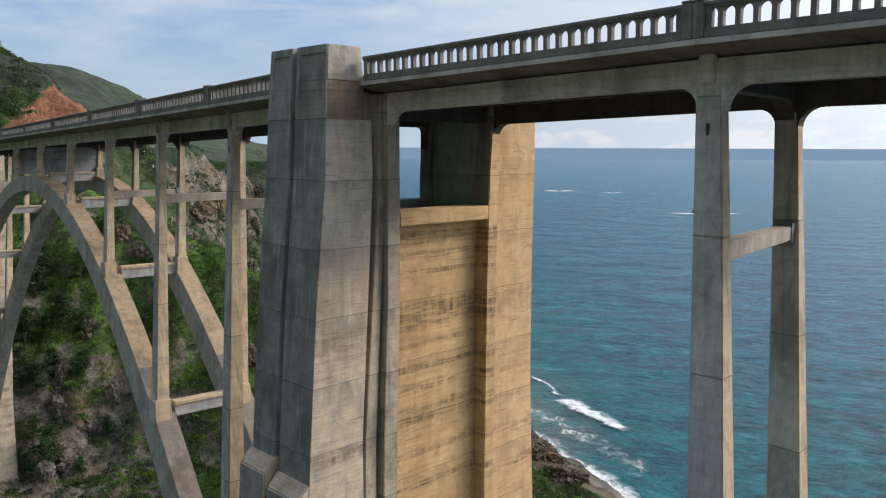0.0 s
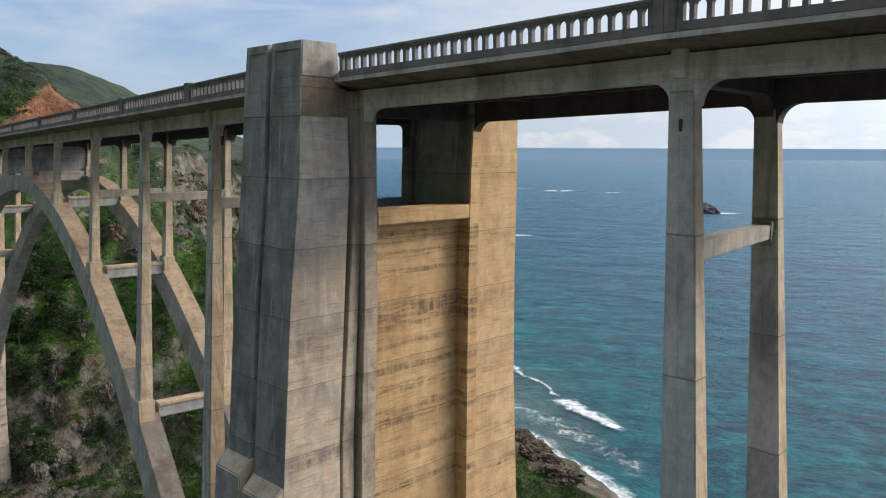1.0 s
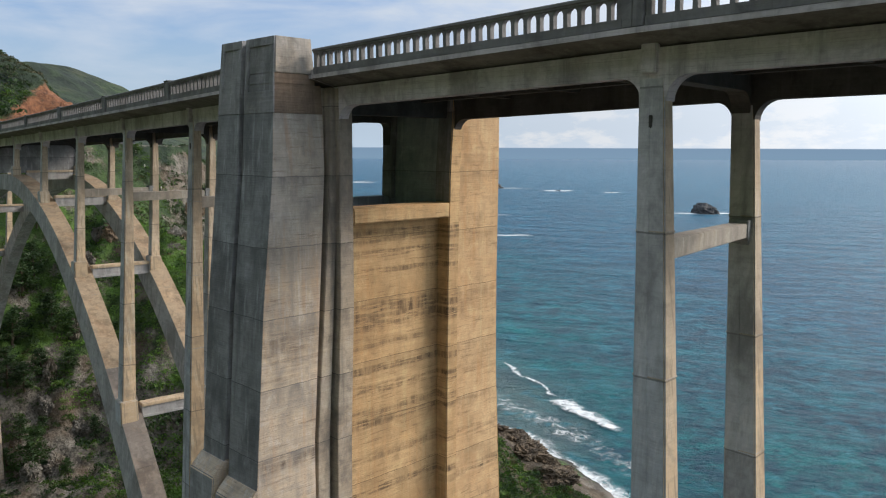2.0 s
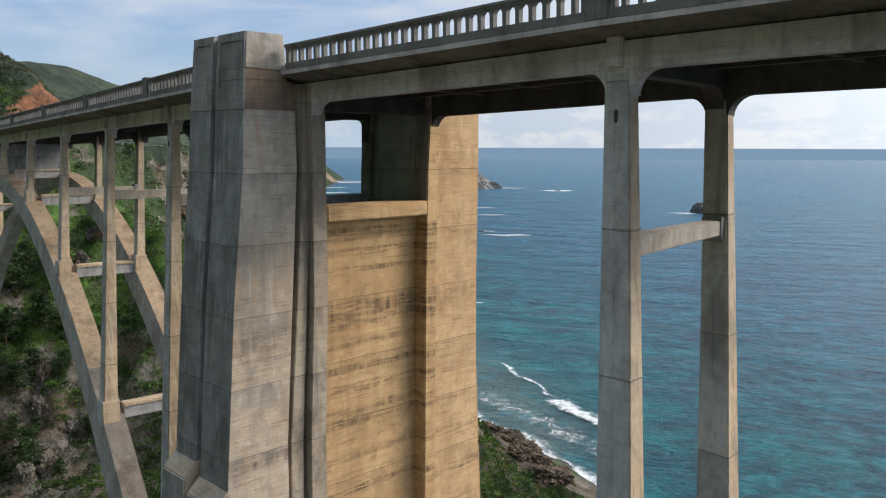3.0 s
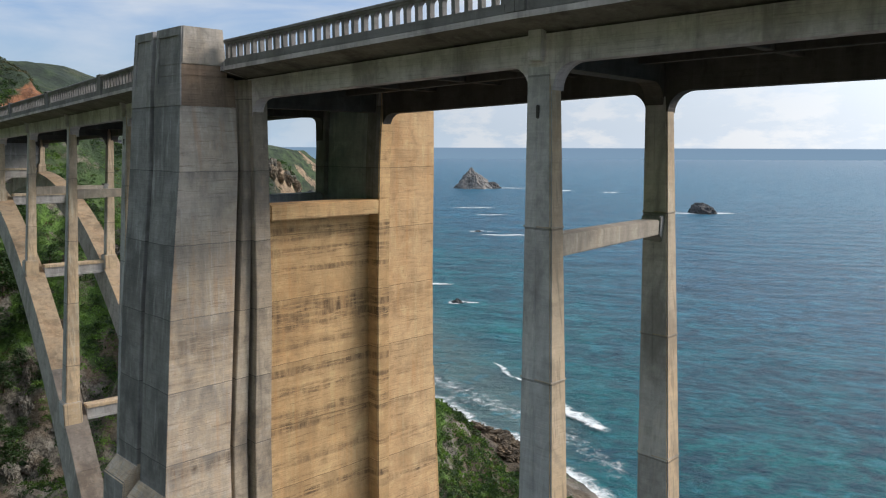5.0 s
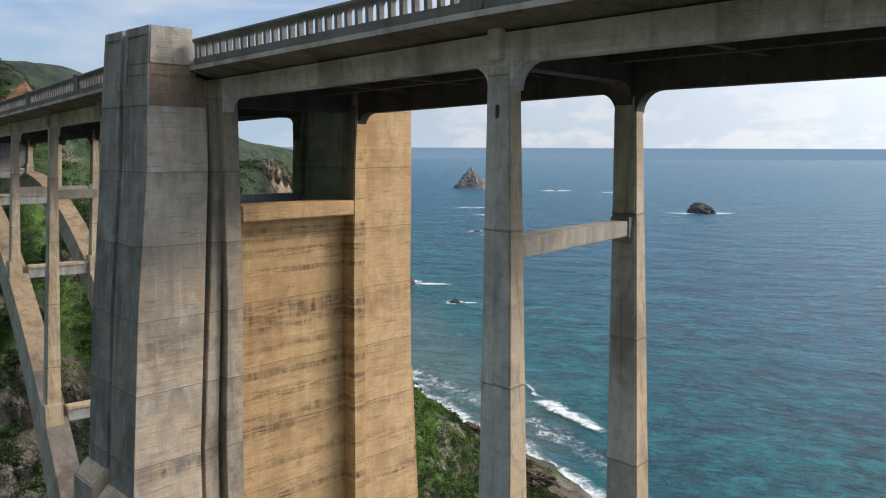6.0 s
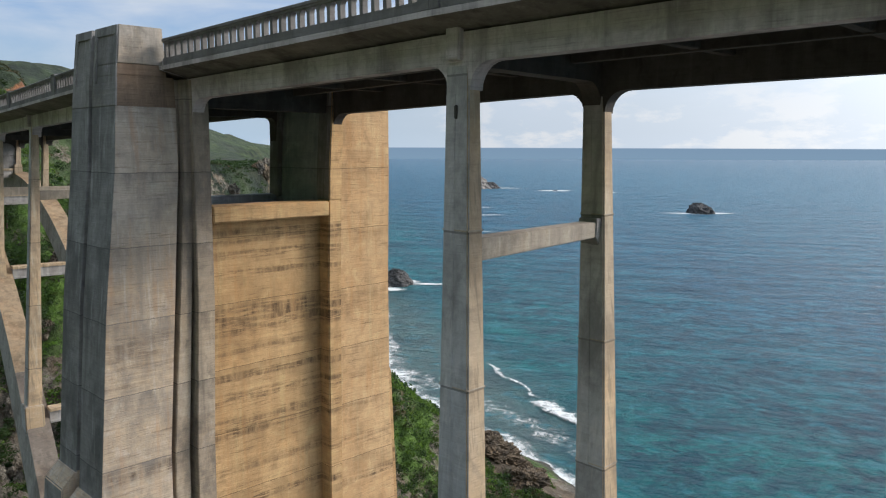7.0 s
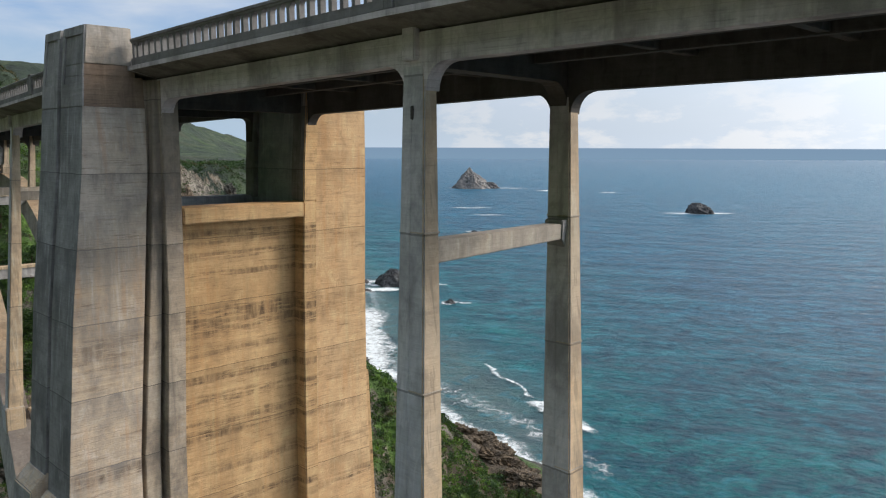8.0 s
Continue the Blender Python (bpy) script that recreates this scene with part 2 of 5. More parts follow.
BANDS = ((64.15, 0.80, 1.0), (67.8, 0.40, 0.9), (61.65, 0.22, 1.0), (60.65, 0.32, 0.8), (55.8, 0.2, 1.0), (66.2, 0.18, 0.8), (67.0, 0.22, 0.9), (62.8, 0.2, 0.7), (59.6, 0.28, 0.8), (57.4, 0.2, 0.7))
# grey above and buff below: the deck's shadow edge put into the colour
TOWER = concrete("tower_concrete", (0.60, 0.56, 0.515), (0.46, 0.43, 0.40), rows=0.35, rust=0.5, warm=(0.54, 0.39, 0.23), pours=0.5, stain=0.65, bands=0.9, blots=((63.9, 0.6, 0.6), (58.9, 0.4, 0.6)), height_tone=(70.0, 66.5, (0.685, 0.56, 0.418), (0.53, 0.432, 0.318)))
# stains, with the shade below the deck darkening the upper tone
SHADED_STAINED = concrete("shaded_stained_concrete", (0.40, 0.365, 0.33), (0.26, 0.235, 0.21), stain=0.8, rust=0.5, warm=(0.40, 0.29, 0.18), rows=0.25, lime=0.3, height_tone=(69.5, 66.0, (0.62, 0.53, 0.41), (0.47, 0.395, 0.30)))
# weather streaks plus the inland side's shade, both put into the colour
SHADED_STREAKED = concrete("shaded_streaked_concrete", (0.335, 0.35, 0.37), (0.205, 0.215, 0.23), stain=0.95, rust=0.2, warm=(0.23, 0.215, 0.20), rows=0.25, lime=0.6, pours=0.4)
CAP = concrete("cap_concrete", (0.365, 0.34, 0.305), (0.25, 0.235, 0.215), stain=0.85, rust=0.6, warm=(0.50, 0.34, 0.18), rows=0.2, joints=False, lime=0.6)
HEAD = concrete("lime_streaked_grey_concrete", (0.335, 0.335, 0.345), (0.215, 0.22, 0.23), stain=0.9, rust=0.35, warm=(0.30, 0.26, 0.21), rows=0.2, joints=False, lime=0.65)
COLLAR = concrete("brown_stained_concrete", (0.28, 0.205, 0.15), (0.16, 0.12, 0.09), stain=0.8, rust=0.5, warm=(0.30, 0.19, 0.11), joints=False, rows=0.5)
BUFF = concrete("buff_stained_concrete", (0.675, 0.463, 0.245), (0.515, 0.345, 0.176), warm=(0.58, 0.312, 0.115), stain=0.45, blots=BANDS, rows=0.36, bands=0.5, lime=0.25, pours=0.22, ticks=0.3)
SMOOTH = concrete("smooth_buff_concrete", (0.685, 0.478, 0.272), (0.535, 0.362, 0.195), warm=(0.60, 0.325, 0.13), stain=0.35, blots=((64.15, 0.8, 0.4), (60.65, 0.32, 0.3)), rows=0.16, bands=0.5, lime=0.3, pours=0.25, ticks=0.15)
PIER = concrete("pier_concrete", (0.53, 0.49, 0.43), (0.38, 0.355, 0.32), rust=0.45, bands=0.4, rows=0.15, stain=0.75, warm=(0.44, 0.31, 0.18), pours=0.4, lifts=(65.4, 4.1))
# shaded and sunlit versions of the pier concrete, light put into their colour
SLATE = concrete("shade_side_concrete", (0.60, 0.61, 0.635), (0.415, 0.42, 0.44), rust=0.2, bands=0.6, rows=0.08, stain=0.95, warm=(0.38, 0.37, 0.36), lime=0.6, pours=0.45, lifts=(65.4, 4.1), height_tone=(68.5, 64.5, (0.56, 0.60, 0.665), (0.385, 0.415, 0.465)))
PALE = concrete("sunlit_concrete", (0.60, 0.505, 0.385), (0.445, 0.38, 0.30), rust=0.5, bands=0.4, rows=0.1, stain=0.6, warm=(0.52, 0.34, 0.17), pours=0.3, planks=0.5, lifts=(65.4, 4.1), height_tone=(65.5, 63.0, (0.675, 0.515, 0.335), (0.52, 0.395, 0.26)))
ARCH = concrete("arch_concrete", (0.44, 0.435, 0.435), (0.30, 0.30, 0.305), joints=False, rows=0.1, stain=0.7, rust=0.3, lime=0.65)
RUSTY = concrete("rust_stained_concrete", (0.41, 0.31, 0.205), (0.27, 0.21, 0.145), joints=False, rows=0.0, stain=0.8, rust=0.75, warm=(0.44, 0.26, 0.13), pours=0.3)
RIB_SHADE = concrete("shaded_brown_grey_concrete", (0.235, 0.205, 0.18), (0.15, 0.13, 0.115), joints=False, rows=0.0, stain=0.8, rust=0.6, warm=(0.26, 0.185, 0.12), lime=0.35)
DECK = concrete("deck_concrete", (0.67, 0.635, 0.67), (0.42, 0.40, 0.425), joints=False, rows=0.35, rust=0.35, stain=0.9)
# soffit grime, with the overhang's shade put into the same colour
SHADED_GRIME = concrete("shaded_grimy_soffit_concrete", (0.22, 0.215, 0.19), (0.115, 0.113, 0.097), joints=False, rows=0.15, stain=0.9, rust=0.4, warm=(0.16, 0.15, 0.10))
# near black to stand for the shade under the deck; also the fixing scar
SHADE_AND_SCAR = concrete("shade_and_scar_concrete", (0.085, 0.082, 0.08), (0.047, 0.046, 0.045), joints=False, rows=0.2, warm=(0.07, 0.06, 0.05))
BLUISH = concrete("bluish_grey_concrete", (0.42, 0.48, 0.53), (0.28, 0.335, 0.375), warm=(0.19, 0.19, 0.17), rows=0.2, rust=0.3)
RAIL = concrete("rail_concrete", (0.235, 0.235, 0.24), (0.16, 0.16, 0.165), joints=False, warm=(0.19, 0.17, 0.145), rows=0.15)


def asphalt():
    k = Nodes("asphalt", 0.9)
    k.color(k.mix(k.span(k.noise(0.7, 4), 0.3, 0.7), (0.055, 0.055, 0.057), (0.04, 0.04, 0.042)))
    k.bump(k.noise(60.0, 3), 0.4, 0.01)
    return k.m


ROAD = asphalt()


def plain(name, rgb, rough=0.5, metal=0.0, vary=0.15):
    k = Nodes(name, rough, metal)
    k.color(k.mix(k.span(k.noise(3.0, 4), 0.3, 0.7), rgb, tuple(v * (1 - vary) for v in rgb)))
    return k.m


def ground_material():
    """Soil, grey rock and low green growth, by slope and by patches; red soil in the road cut."""
    k = Nodes("hillside", 0.95)
    g = k.n("ShaderNodeNewGeometry")
    s = k.n("ShaderNodeSeparateXYZ")
    k.link(g.outputs["Normal"], s.inputs[0])
    p = k.n("ShaderNodeSeparateXYZ")
    k.link(g.outputs["Position"], p.inputs[0])
    rock = k.mix(k.span(k.noise(0.9, 9, 0.74), 0.36, 0.66), (0.030, 0.028, 0.023), (0.215, 0.195, 0.16))
    rock = k.mix(k.span(k.noise(0.28, 7, 0.7), 0.50, 0.60, 0, 0.75), rock, (0.26, 0.24, 0.205))
    rock = k.mix(k.span(k.noise(0.55, 7, 0.72), 0.54, 0.62, 0, 0.8), rock, (0.022, 0.020, 0.017))
    rock = k.mix(k.span(k.noise(0.10, 6, 0.65), 0.48, 0.62, 0, 0.75), rock, (0.12, 0.085, 0.055))
    grass = k.mix(k.span(k.noise(0.5, 8, 0.74), 0.38, 0.62), (0.036, 0.076, 0.014), (0.098, 0.185, 0.028))
    grass = k.mix(k.span(k.noise(0.05, 5, 0.65), 0.47, 0.60, 0, 0.85), grass, (0.024, 0.034, 0.014))
    grass = k.mix(k.span(k.noise(0.14, 7, 0.7), 0.56, 0.66, 0, 0.7), grass, (0.085, 0.062, 0.034))
    far = k.mix(k.span(k.noise(0.08, 9, 0.78), 0.42, 0.60), (0.007, 0.020, 0.009), (0.046, 0.076, 0.028))
    # slow dark patches: gully shade put into the far hill's colour
    far = k.mix(k.span(k.noise(0.011, 6, 0.70, None, 0.6), 0.48, 0.60, 0, 0.7), far, (0.006, 0.014, 0.012))
    far = k.mix(k.span(k.noise(0.02, 6, 0.68), 0.52, 0.64, 0, 0.45), far, (0.052, 0.050, 0.028))
    grass = k.mix(k.span(p.outputs[0], -184.0, -208.0), grass, far)
    steep = k.math("ADD", s.outputs[2], k.math("MULTIPLY", k.math("SUBTRACT", k.noise(0.11, 8, 0.72), 0.5), 1.5))
    steep = k.math("SUBTRACT", steep, k.span(p.outputs[2], 26.0, 8.0, 0.0, 0.38))
    steep = k.math("ADD", steep, k.span(p.outputs[0], -198.0, -224.0, 0.0, 0.5))
    # the spot of reach 130 is unseen, added for its neutral bounce light
    for spot, reach, much in (((-146.0, 50.0, 14.0), 30.0, 0.55), ((10.0, 0.0, 40.0), 130.0, 0.8), ((-94.0, 116.0, 9.0), 24.0, 0.5), ((-217.0, 122.0, 60.0), 26.0, 0.4), ((-560.0, 380.0, 30.0), 90.0, 0.4)):
        zone = k.n("ShaderNodeVectorMath")
        zone.operation = "DISTANCE"
        k.link(g.outputs["Position"], zone.inputs[0])
        zone.inputs[1].default_value = spot
        steep = k.math("SUBTRACT", steep, k.span(zone.outputs["Value"], reach, reach * 0.5, 0.0, much))
    col = k.mix(k.span(steep, 0.42, 0.52), rock, grass)
    # trodden gravel of the lookout
    lot = k.n("ShaderNodeVectorMath")
    lot.operation = "DISTANCE"
    k.link(g.outputs["Position"], lot.inputs[0])
    lot.inputs[1].default_value = (-226.0, 100.0, 72.0)
    gravel = k.mix(k.span(k.noise(1.5, 6, 0.7), 0.4, 0.62), (0.15, 0.135, 0.115), (0.24, 0.215, 0.18))
    col = k.mix(k.math("MULTIPLY", k.span(k.math("ADD", lot.outputs["Value"], k.math("MULTIPLY", k.noise(0.3, 4), 4.0)), 17.0, 16.0), k.span(s.outputs[2], 0.90, 0.97)), col, gravel)
    # tan cliffs, bare and furrowed
    furrow = k.noise(1.0, 8, 0.74, k.place((0.16, 0.16, 0.05)))
    tan = k.mix(k.span(furrow, 0.38, 0.62), (0.085, 0.062, 0.042), (0.33, 0.245, 0.16))
    mud = k.mix(k.span(furrow, 0.38, 0.62), (0.026, 0.021, 0.014), (0.145, 0.112, 0.076))
    for spot, reach in (((-251.0, 172.0, 56.0), 10.0), ((-91.0, 117.0, 11.0), 18.0), ((-1315.0, 950.0, 8.0), 75.0), ((-1120.0, 785.0, 5.0), 40.0)):
        zone = k.n("ShaderNodeVectorMath")
        zone.operation = "DISTANCE"
        k.link(g.outputs["Position"], zone.inputs[0])
        zone.inputs[1].default_value = spot
        ragged = k.math("ADD", zone.outputs["Value"], k.math("MULTIPLY", k.math("SUBTRACT", k.noise(2.2 / reach, 7, 0.72), 0.5), reach * 2.4))
        col = k.mix(k.span(ragged, reach, reach * 0.85), col, mud if spot[0] > -100 else tan)
    # bare red cut above the road, below a slanting edge of scrub
    edge = k.math("SUBTRACT", k.math("SUBTRACT", p.outputs[2], k.math("MULTIPLY", p.outputs[0], 0.154)), k.math("MULTIPLY", p.outputs[1], 0.8))
    edge = k.math("ADD", edge, k.math("MULTIPLY", k.math("SUBTRACT", k.noise(0.25, 6, 0.7), 0.5), 7.0))
    near = k.n("ShaderNodeVectorMath")
    near.operation = "DISTANCE"
    k.link(g.outputs["Position"], near.inputs[0])
    near.inputs[1].default_value = CUT
    rill = k.noise(1.0, 7, 0.72, k.place((0.75, 0.75, 0.10)))
    clay = k.mix(k.span(rill, 0.36, 0.64), (0.10, 0.042, 0.022), (0.31, 0.135, 0.062))
    clay = k.mix(k.span(k.noise(0.9, 7, 0.72), 0.52, 0.66, 0, 0.7), clay, (0.085, 0.050, 0.030))
    bare = k.math("MULTIPLY", k.span(edge, CUT_EDGE + 0.6, CUT_EDGE - 0.6), k.span(near.outputs["Value"], 30.0, 27.0))
    col = k.mix(k.math("MULTIPLY", bare, k.span(p.outputs[2], 74.5, 76.5)), col, clay)
    low = k.span(k.math("ADD", p.outputs[2], k.math("MULTIPLY", k.noise(0.3, 3), 1.5)), 2.6, 1.8)
    beach = k.mix(k.span(p.outputs[0], -90.0, -80.0), (0.045, 0.042, 0.038), (0.26, 0.225, 0.19))
    col = k.mix(low, col, beach)
    k.color(col)
    k.bump(k.math("ADD", k.noise(1.3, 9, 0.74), k.math("MULTIPLY", k.math("ADD", k.noise(0.3, 6, 0.65), k.math("MULTIPLY", k.noise(0.02, 4, 0.6), 9.0)), 2.0)), 0.9, 0.7)
    return k.m


def leaf_material(name, a, b):
    k = Nodes(name, 0.7)
    g = k.n("ShaderNodeNewGeometry")
    col = k.mix(g.outputs["Random Per Island"], a, b)
    col = k.mix(k.span(k.noise(0.12, 3), 0.35, 0.65), col, tuple(0.6 * v for v in a))
    k.color(col)
    # thin leaves pass some of the light on
    thin = k.n("ShaderNodeBsdfTranslucent")
    k.link(k.mix(1.0, col, (1.25, 1.35, 0.8), "MULTIPLY"), thin.inputs["Color"])
    both = k.n("ShaderNodeMixShader")
    both.inputs[0].default_value = 0.45
    k.link(k.b.outputs[0], both.inputs[1])
    k.link(thin.outputs[0], both.inputs[2])
    k.link(both.outputs[0], k.t.nodes["Material Output"].inputs["Surface"])
    return k.m


def rock_material(name, a, b, brown=0.6):
    k = Nodes(name, 0.9)
    col = k.mix(k.span(k.noise(0.35, 9, 0.74), 0.35, 0.65), a, b)
    col = k.mix(k.span(k.noise(0.16, 5, 0.65), 0.46, 0.60, 0, brown), col, (1.5 * a[0] + 0.06, 1.3 * a[1] + 0.035, a[2] + 0.015))
    col = k.mix(k.span(k.noise(1.6, 6, 0.72), 0.52, 0.64, 0, 0.8), col, tuple(0.5 * v for v in a))
    k.color(col)
    k.bump(k.noise(0.8, 9, 0.74), 1.0, 0.9)
    return k.m


def sea_material():
    k = Nodes("sea", 0.36)
    g = k.n("ShaderNodeNewGeometry")
    p = k.n("ShaderNodeSeparateXYZ")
    k.link(g.outputs["Position"], p.inputs[0])
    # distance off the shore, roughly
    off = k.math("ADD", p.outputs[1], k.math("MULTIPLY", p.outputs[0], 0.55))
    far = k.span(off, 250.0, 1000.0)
    # smoother, sandy water between the breaking wave and the shore
    inshore = k.math("ADD", off, k.math("MULTIPLY", k.math("SUBTRACT", k.noise(0.05, 5, 0.6), 0.5), 34.0))
    inshore = k.math("ADD", inshore, k.span(p.outputs[0], -116.0, -88.0, 0.0, 34.0))
    rough = k.span(inshore, 98.0, 150.0, 0.3, 1.0)
    off = k.math("ADD", off, k.math("MULTIPLY", k.math("SUBTRACT", k.noise(0.011, 6, 0.66), 0.5), 210.0))
    deep = k.mix(k.span(k.noise(0.016, 8, 0.70, k.along(48, 2.2)), 0.36, 0.62), (0.004, 0.084, 0.168), (0.009, 0.146, 0.250))
    teal = k.mix(k.span(k.noise(0.030, 8, 0.70, k.along(38, 2.4)), 0.38, 0.64), (0.003, 0.086, 0.114), (0.006, 0.192, 0.200))
    col = k.mix(k.span(off, 130.0, 300.0), teal, deep)
    murk = k.mix(k.span(k.noise(0.05, 7, 0.70), 0.4, 0.6), (0.070, 0.118, 0.120), (0.105, 0.180, 0.176))
    col = k.mix(k.span(inshore, 98.0, 124.0), murk, col)
    ruffle = k.noise(0.30, 8, 0.74, k.along(30, 1.15), 0.3)
    ruffle = k.math("ADD", k.math("MULTIPLY", ruffle, 0.38), k.math("MULTIPLY", k.noise(1.0, 5, 0.7, k.along(20, 1.0), 0.3), 0.27))
    ruffle = k.math("ADD", ruffle, k.math("MULTIPLY", k.noise(0.05, 6, 0.68, k.along(25, 1.5), 0.5), 0.35))
    col = k.mix(k.math("MULTIPLY", k.span(ruffle, 0.488, 0.555, 0, 0.85), rough), col, (0.004, 0.042, 0.074))
    col = k.mix(k.span(ruffle, 0.475, 0.415, 0, 0.6), col, (0.010, 0.165, 0.185))
    wavelet = k.noise(0.15, 4, 0.65, k.along(35, 1.1), 0.5)
    col = k.mix(k.math("MULTIPLY", k.span(wavelet, 0.48, 0.57, 0, 0.6), rough), col, (0.003, 0.046, 0.090))
    col = k.mix(k.span(wavelet, 0.45, 0.36, 0, 0.5), col, (0.030, 0.205, 0.275))
    # far water turned paler and bluer: distance haze put into the colour
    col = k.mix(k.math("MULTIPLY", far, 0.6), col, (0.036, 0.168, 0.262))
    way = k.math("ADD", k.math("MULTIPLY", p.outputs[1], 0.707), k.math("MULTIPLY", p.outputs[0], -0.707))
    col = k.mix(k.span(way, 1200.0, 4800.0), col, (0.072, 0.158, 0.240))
    # backs of the wavelets, at two sizes, their shade put in as colour
    for size, lo, hi, much in ((0.10, 0.50, 0.60, 0.75), (0.28, 0.52, 0.62, 0.7), (0.035, 0.50, 0.64, 0.4)):
        back = k.noise(size, 5, 0.66, k.along(35, 1.25), 0.6)
        col = k.mix(k.math("MULTIPLY", k.span(back, lo, hi, 0, much), rough), col, k.mix(1.0, col, (0.42, 0.56, 0.66), "MULTIPLY"))
    k.color(col)
    k.b.inputs["IOR"].default_value = 1.33
    k.b.inputs["Specular IOR Level"].default_value = 0.2
    swell = k.noise(0.04, 4, 0.55, k.along(28, 2.0), 0.4)
    chop = k.noise(0.30, 8, 0.72, k.along(30, 1.2), 0.3)
    k.bump(k.math("ADD", k.math("MULTIPLY", swell, 3.4), chop), 1.0, 1.9)
    return k.m


def foam_material(name, thin):
    """Foam broken into lace; thin: how much of it has gone."""
    k = Nodes(name, 0.9)
    k.color(k.mix(k.span(k.noise(0.6, 5), 0.3, 0.7), (0.82, 0.85, 0.87), (0.62, 0.68, 0.70)))
    uv = k.n("ShaderNodeUVMap")
    s = k.n("ShaderNodeSeparateXYZ")
    k.link(uv.outputs[0], s.inputs[0])
    lace = k.noise(0.30, 10, 0.80, k.place(), 0.8)
    k.link(k.span(k.math("ADD", lace, k.math("MULTIPLY", s.outputs[1], 0.27)), 0.62 + thin, 0.84 + thin, 0.0, 0.92), k.b.inputs["Alpha"])
    return k.m


CUT, CUT_EDGE = (-216.0, 76.0, 82.0), 60.1
GROUND = ground_material()
SEA = sea_material()
FOAM = foam_material("foam", 0.0)
DENSE = foam_material("thick_foam", -0.15)
WASH = foam_material("churned_foam", -0.07)
LACE = foam_material("spent_foam", 0.12)
SHRUB = leaf_material("shrub_leaf", (0.062, 0.125, 0.020), (0.150, 0.250, 0.042))
FRESH = leaf_material("fresh_green_leaf", (0.105, 0.215, 0.030), (0.165, 0.300, 0.052))
OLIVE = leaf_material("olive_scrub_leaf", (0.040, 0.052, 0.026), (0.085, 0.095, 0.050))
STRAW = leaf_material("dry_scrub", (0.085, 0.066, 0.035), (0.13, 0.10, 0.05))
DARK_LEAF = leaf_material("conifer_leaf", (0.026, 0.060, 0.019), (0.058, 0.108, 0.031))
BARK = plain("bark", (0.09, 0.065, 0.045), 0.95, 0, 0.5)
STACK = rock_material("sea_rock_stone", (0.032, 0.034, 0.038), (0.115, 0.118, 0.122), 0.12)
PALE_STACK = rock_material("pale_sea_rock", (0.085, 0.083, 0.082), (0.27, 0.265, 0.258), 0.2)
MUD_ROCK = rock_material("brown_headland_rock", (0.034, 0.027, 0.019), (0.215, 0.165, 0.11))
TAN_ROCK = rock_material("tan_outcrop_rock", (0.075, 0.058, 0.042), (0.30, 0.235, 0.165))
ROCK = rock_material("outcrop_rock", (0.048, 0.045, 0.04), (0.24, 0.225, 0.195))


# ---- building helpers ----
def mesh_object(name, bm, material, parent=None, label=""):
    me = bpy.data.meshes.new(name)
    bm.normal_update()
    bm.to_mesh(me)
    bm.free()
    me.materials.append(material)
    ob = new(name, me)
    if parent is not None:
        ob.parent = parent
    if label:
        ob["label"] = label
    return ob


def part(name, bm, material, parent, label=""):
    return mesh_object(name, bm, material, parent, label)


def data_object(name, verts, faces, material, parent=None, smooth=False, uvs=None):
    me = bpy.data.meshes.new(name)
    me.from_pydata(verts, [], faces)
    me.materials.append(material)
    if smooth:
        me.polygons.foreach_set("use_smooth", [True] * len(me.polygons))
    if uvs is not None:
        layer = me.uv_layers.new(name="UVMap")
        for lp in me.loops:
            layer.data[lp.index].uv = uvs[lp.vertex_index]
    me.update()
    ob = new(name, me)
    if parent is not None:
        ob.parent = parent
    return ob


def solid(rings):
    """A closed bmesh lofted through rings of equal count (lists of points)."""
    bm = bmesh.new()
    vs = [[bm.verts.new(p) for p in ring] for ring in rings]
    n = len(vs[0])
    for a, b in zip(vs, vs[1:]):
        for i in range(n):
            bm.faces.new((a[i], a[(i + 1) % n], b[(i + 1) % n], b[i]))
    bm.faces.new(list(reversed(vs[0])))
    bm.faces.new(vs[-1])
    bmesh.ops.recalc_face_normals(bm, faces=bm.faces)
    return bm


def worn(bm, width=0.03):
    """Rounds the long edges a little."""
    es = [e for e in bm.edges if len(e.link_faces) == 2 and e.calc_face_angle(0) > 0.6]
    bmesh.ops.bevel(bm, geom=es, offset=width, segments=2, affect="EDGES", clamp_overlap=True)
    return bm


def block(x0, x1, y0, y1, z0, z1, bevel=0.03):
    bm = solid([[(x0, y0, z), (x1, y0, z), (x1, y1, z), (x0, y1, z)] for z in (z0, z1)])
    return worn(bm, bevel) if bevel else bm


def prism_y(outline, y0, y1, bevel=0.0):
    """An outline of (x, z) pushed from y0 to y1."""
    bm = solid([[(x, y, z) for x, z in outline] for y in (y0, y1)])
    return worn(bm, bevel) if bevel else bm


def prism_x(outline, x0, x1, bevel=0.0):
    bm = solid([[(x, y, z) for y, z in outline] for x in (x0, x1)])
    return worn(bm, bevel) if bevel else bm


def empty(name, label, category, group="", kind=""):
    return tagged(new(name), label, category, group, kind)


def lerp(a, b, t):
    return a + (b - a) * t


# ---- the bridge's line ----
BEND, SLEW = -28.6, 0.103


def line_y(x):
    """The near column line; the bridge turns a little at the tower."""
    return 23.1 if x > BEND else 23.1 + SLEW * (BEND - x)


def line_z(x):
    """The top of the kerb, on which the balustrade stands."""
    if x > -11.4:
        return 75.32 + 0.008 * (x + 11.4)
    return 74.97 + 0.0245 * (x + 26.0)


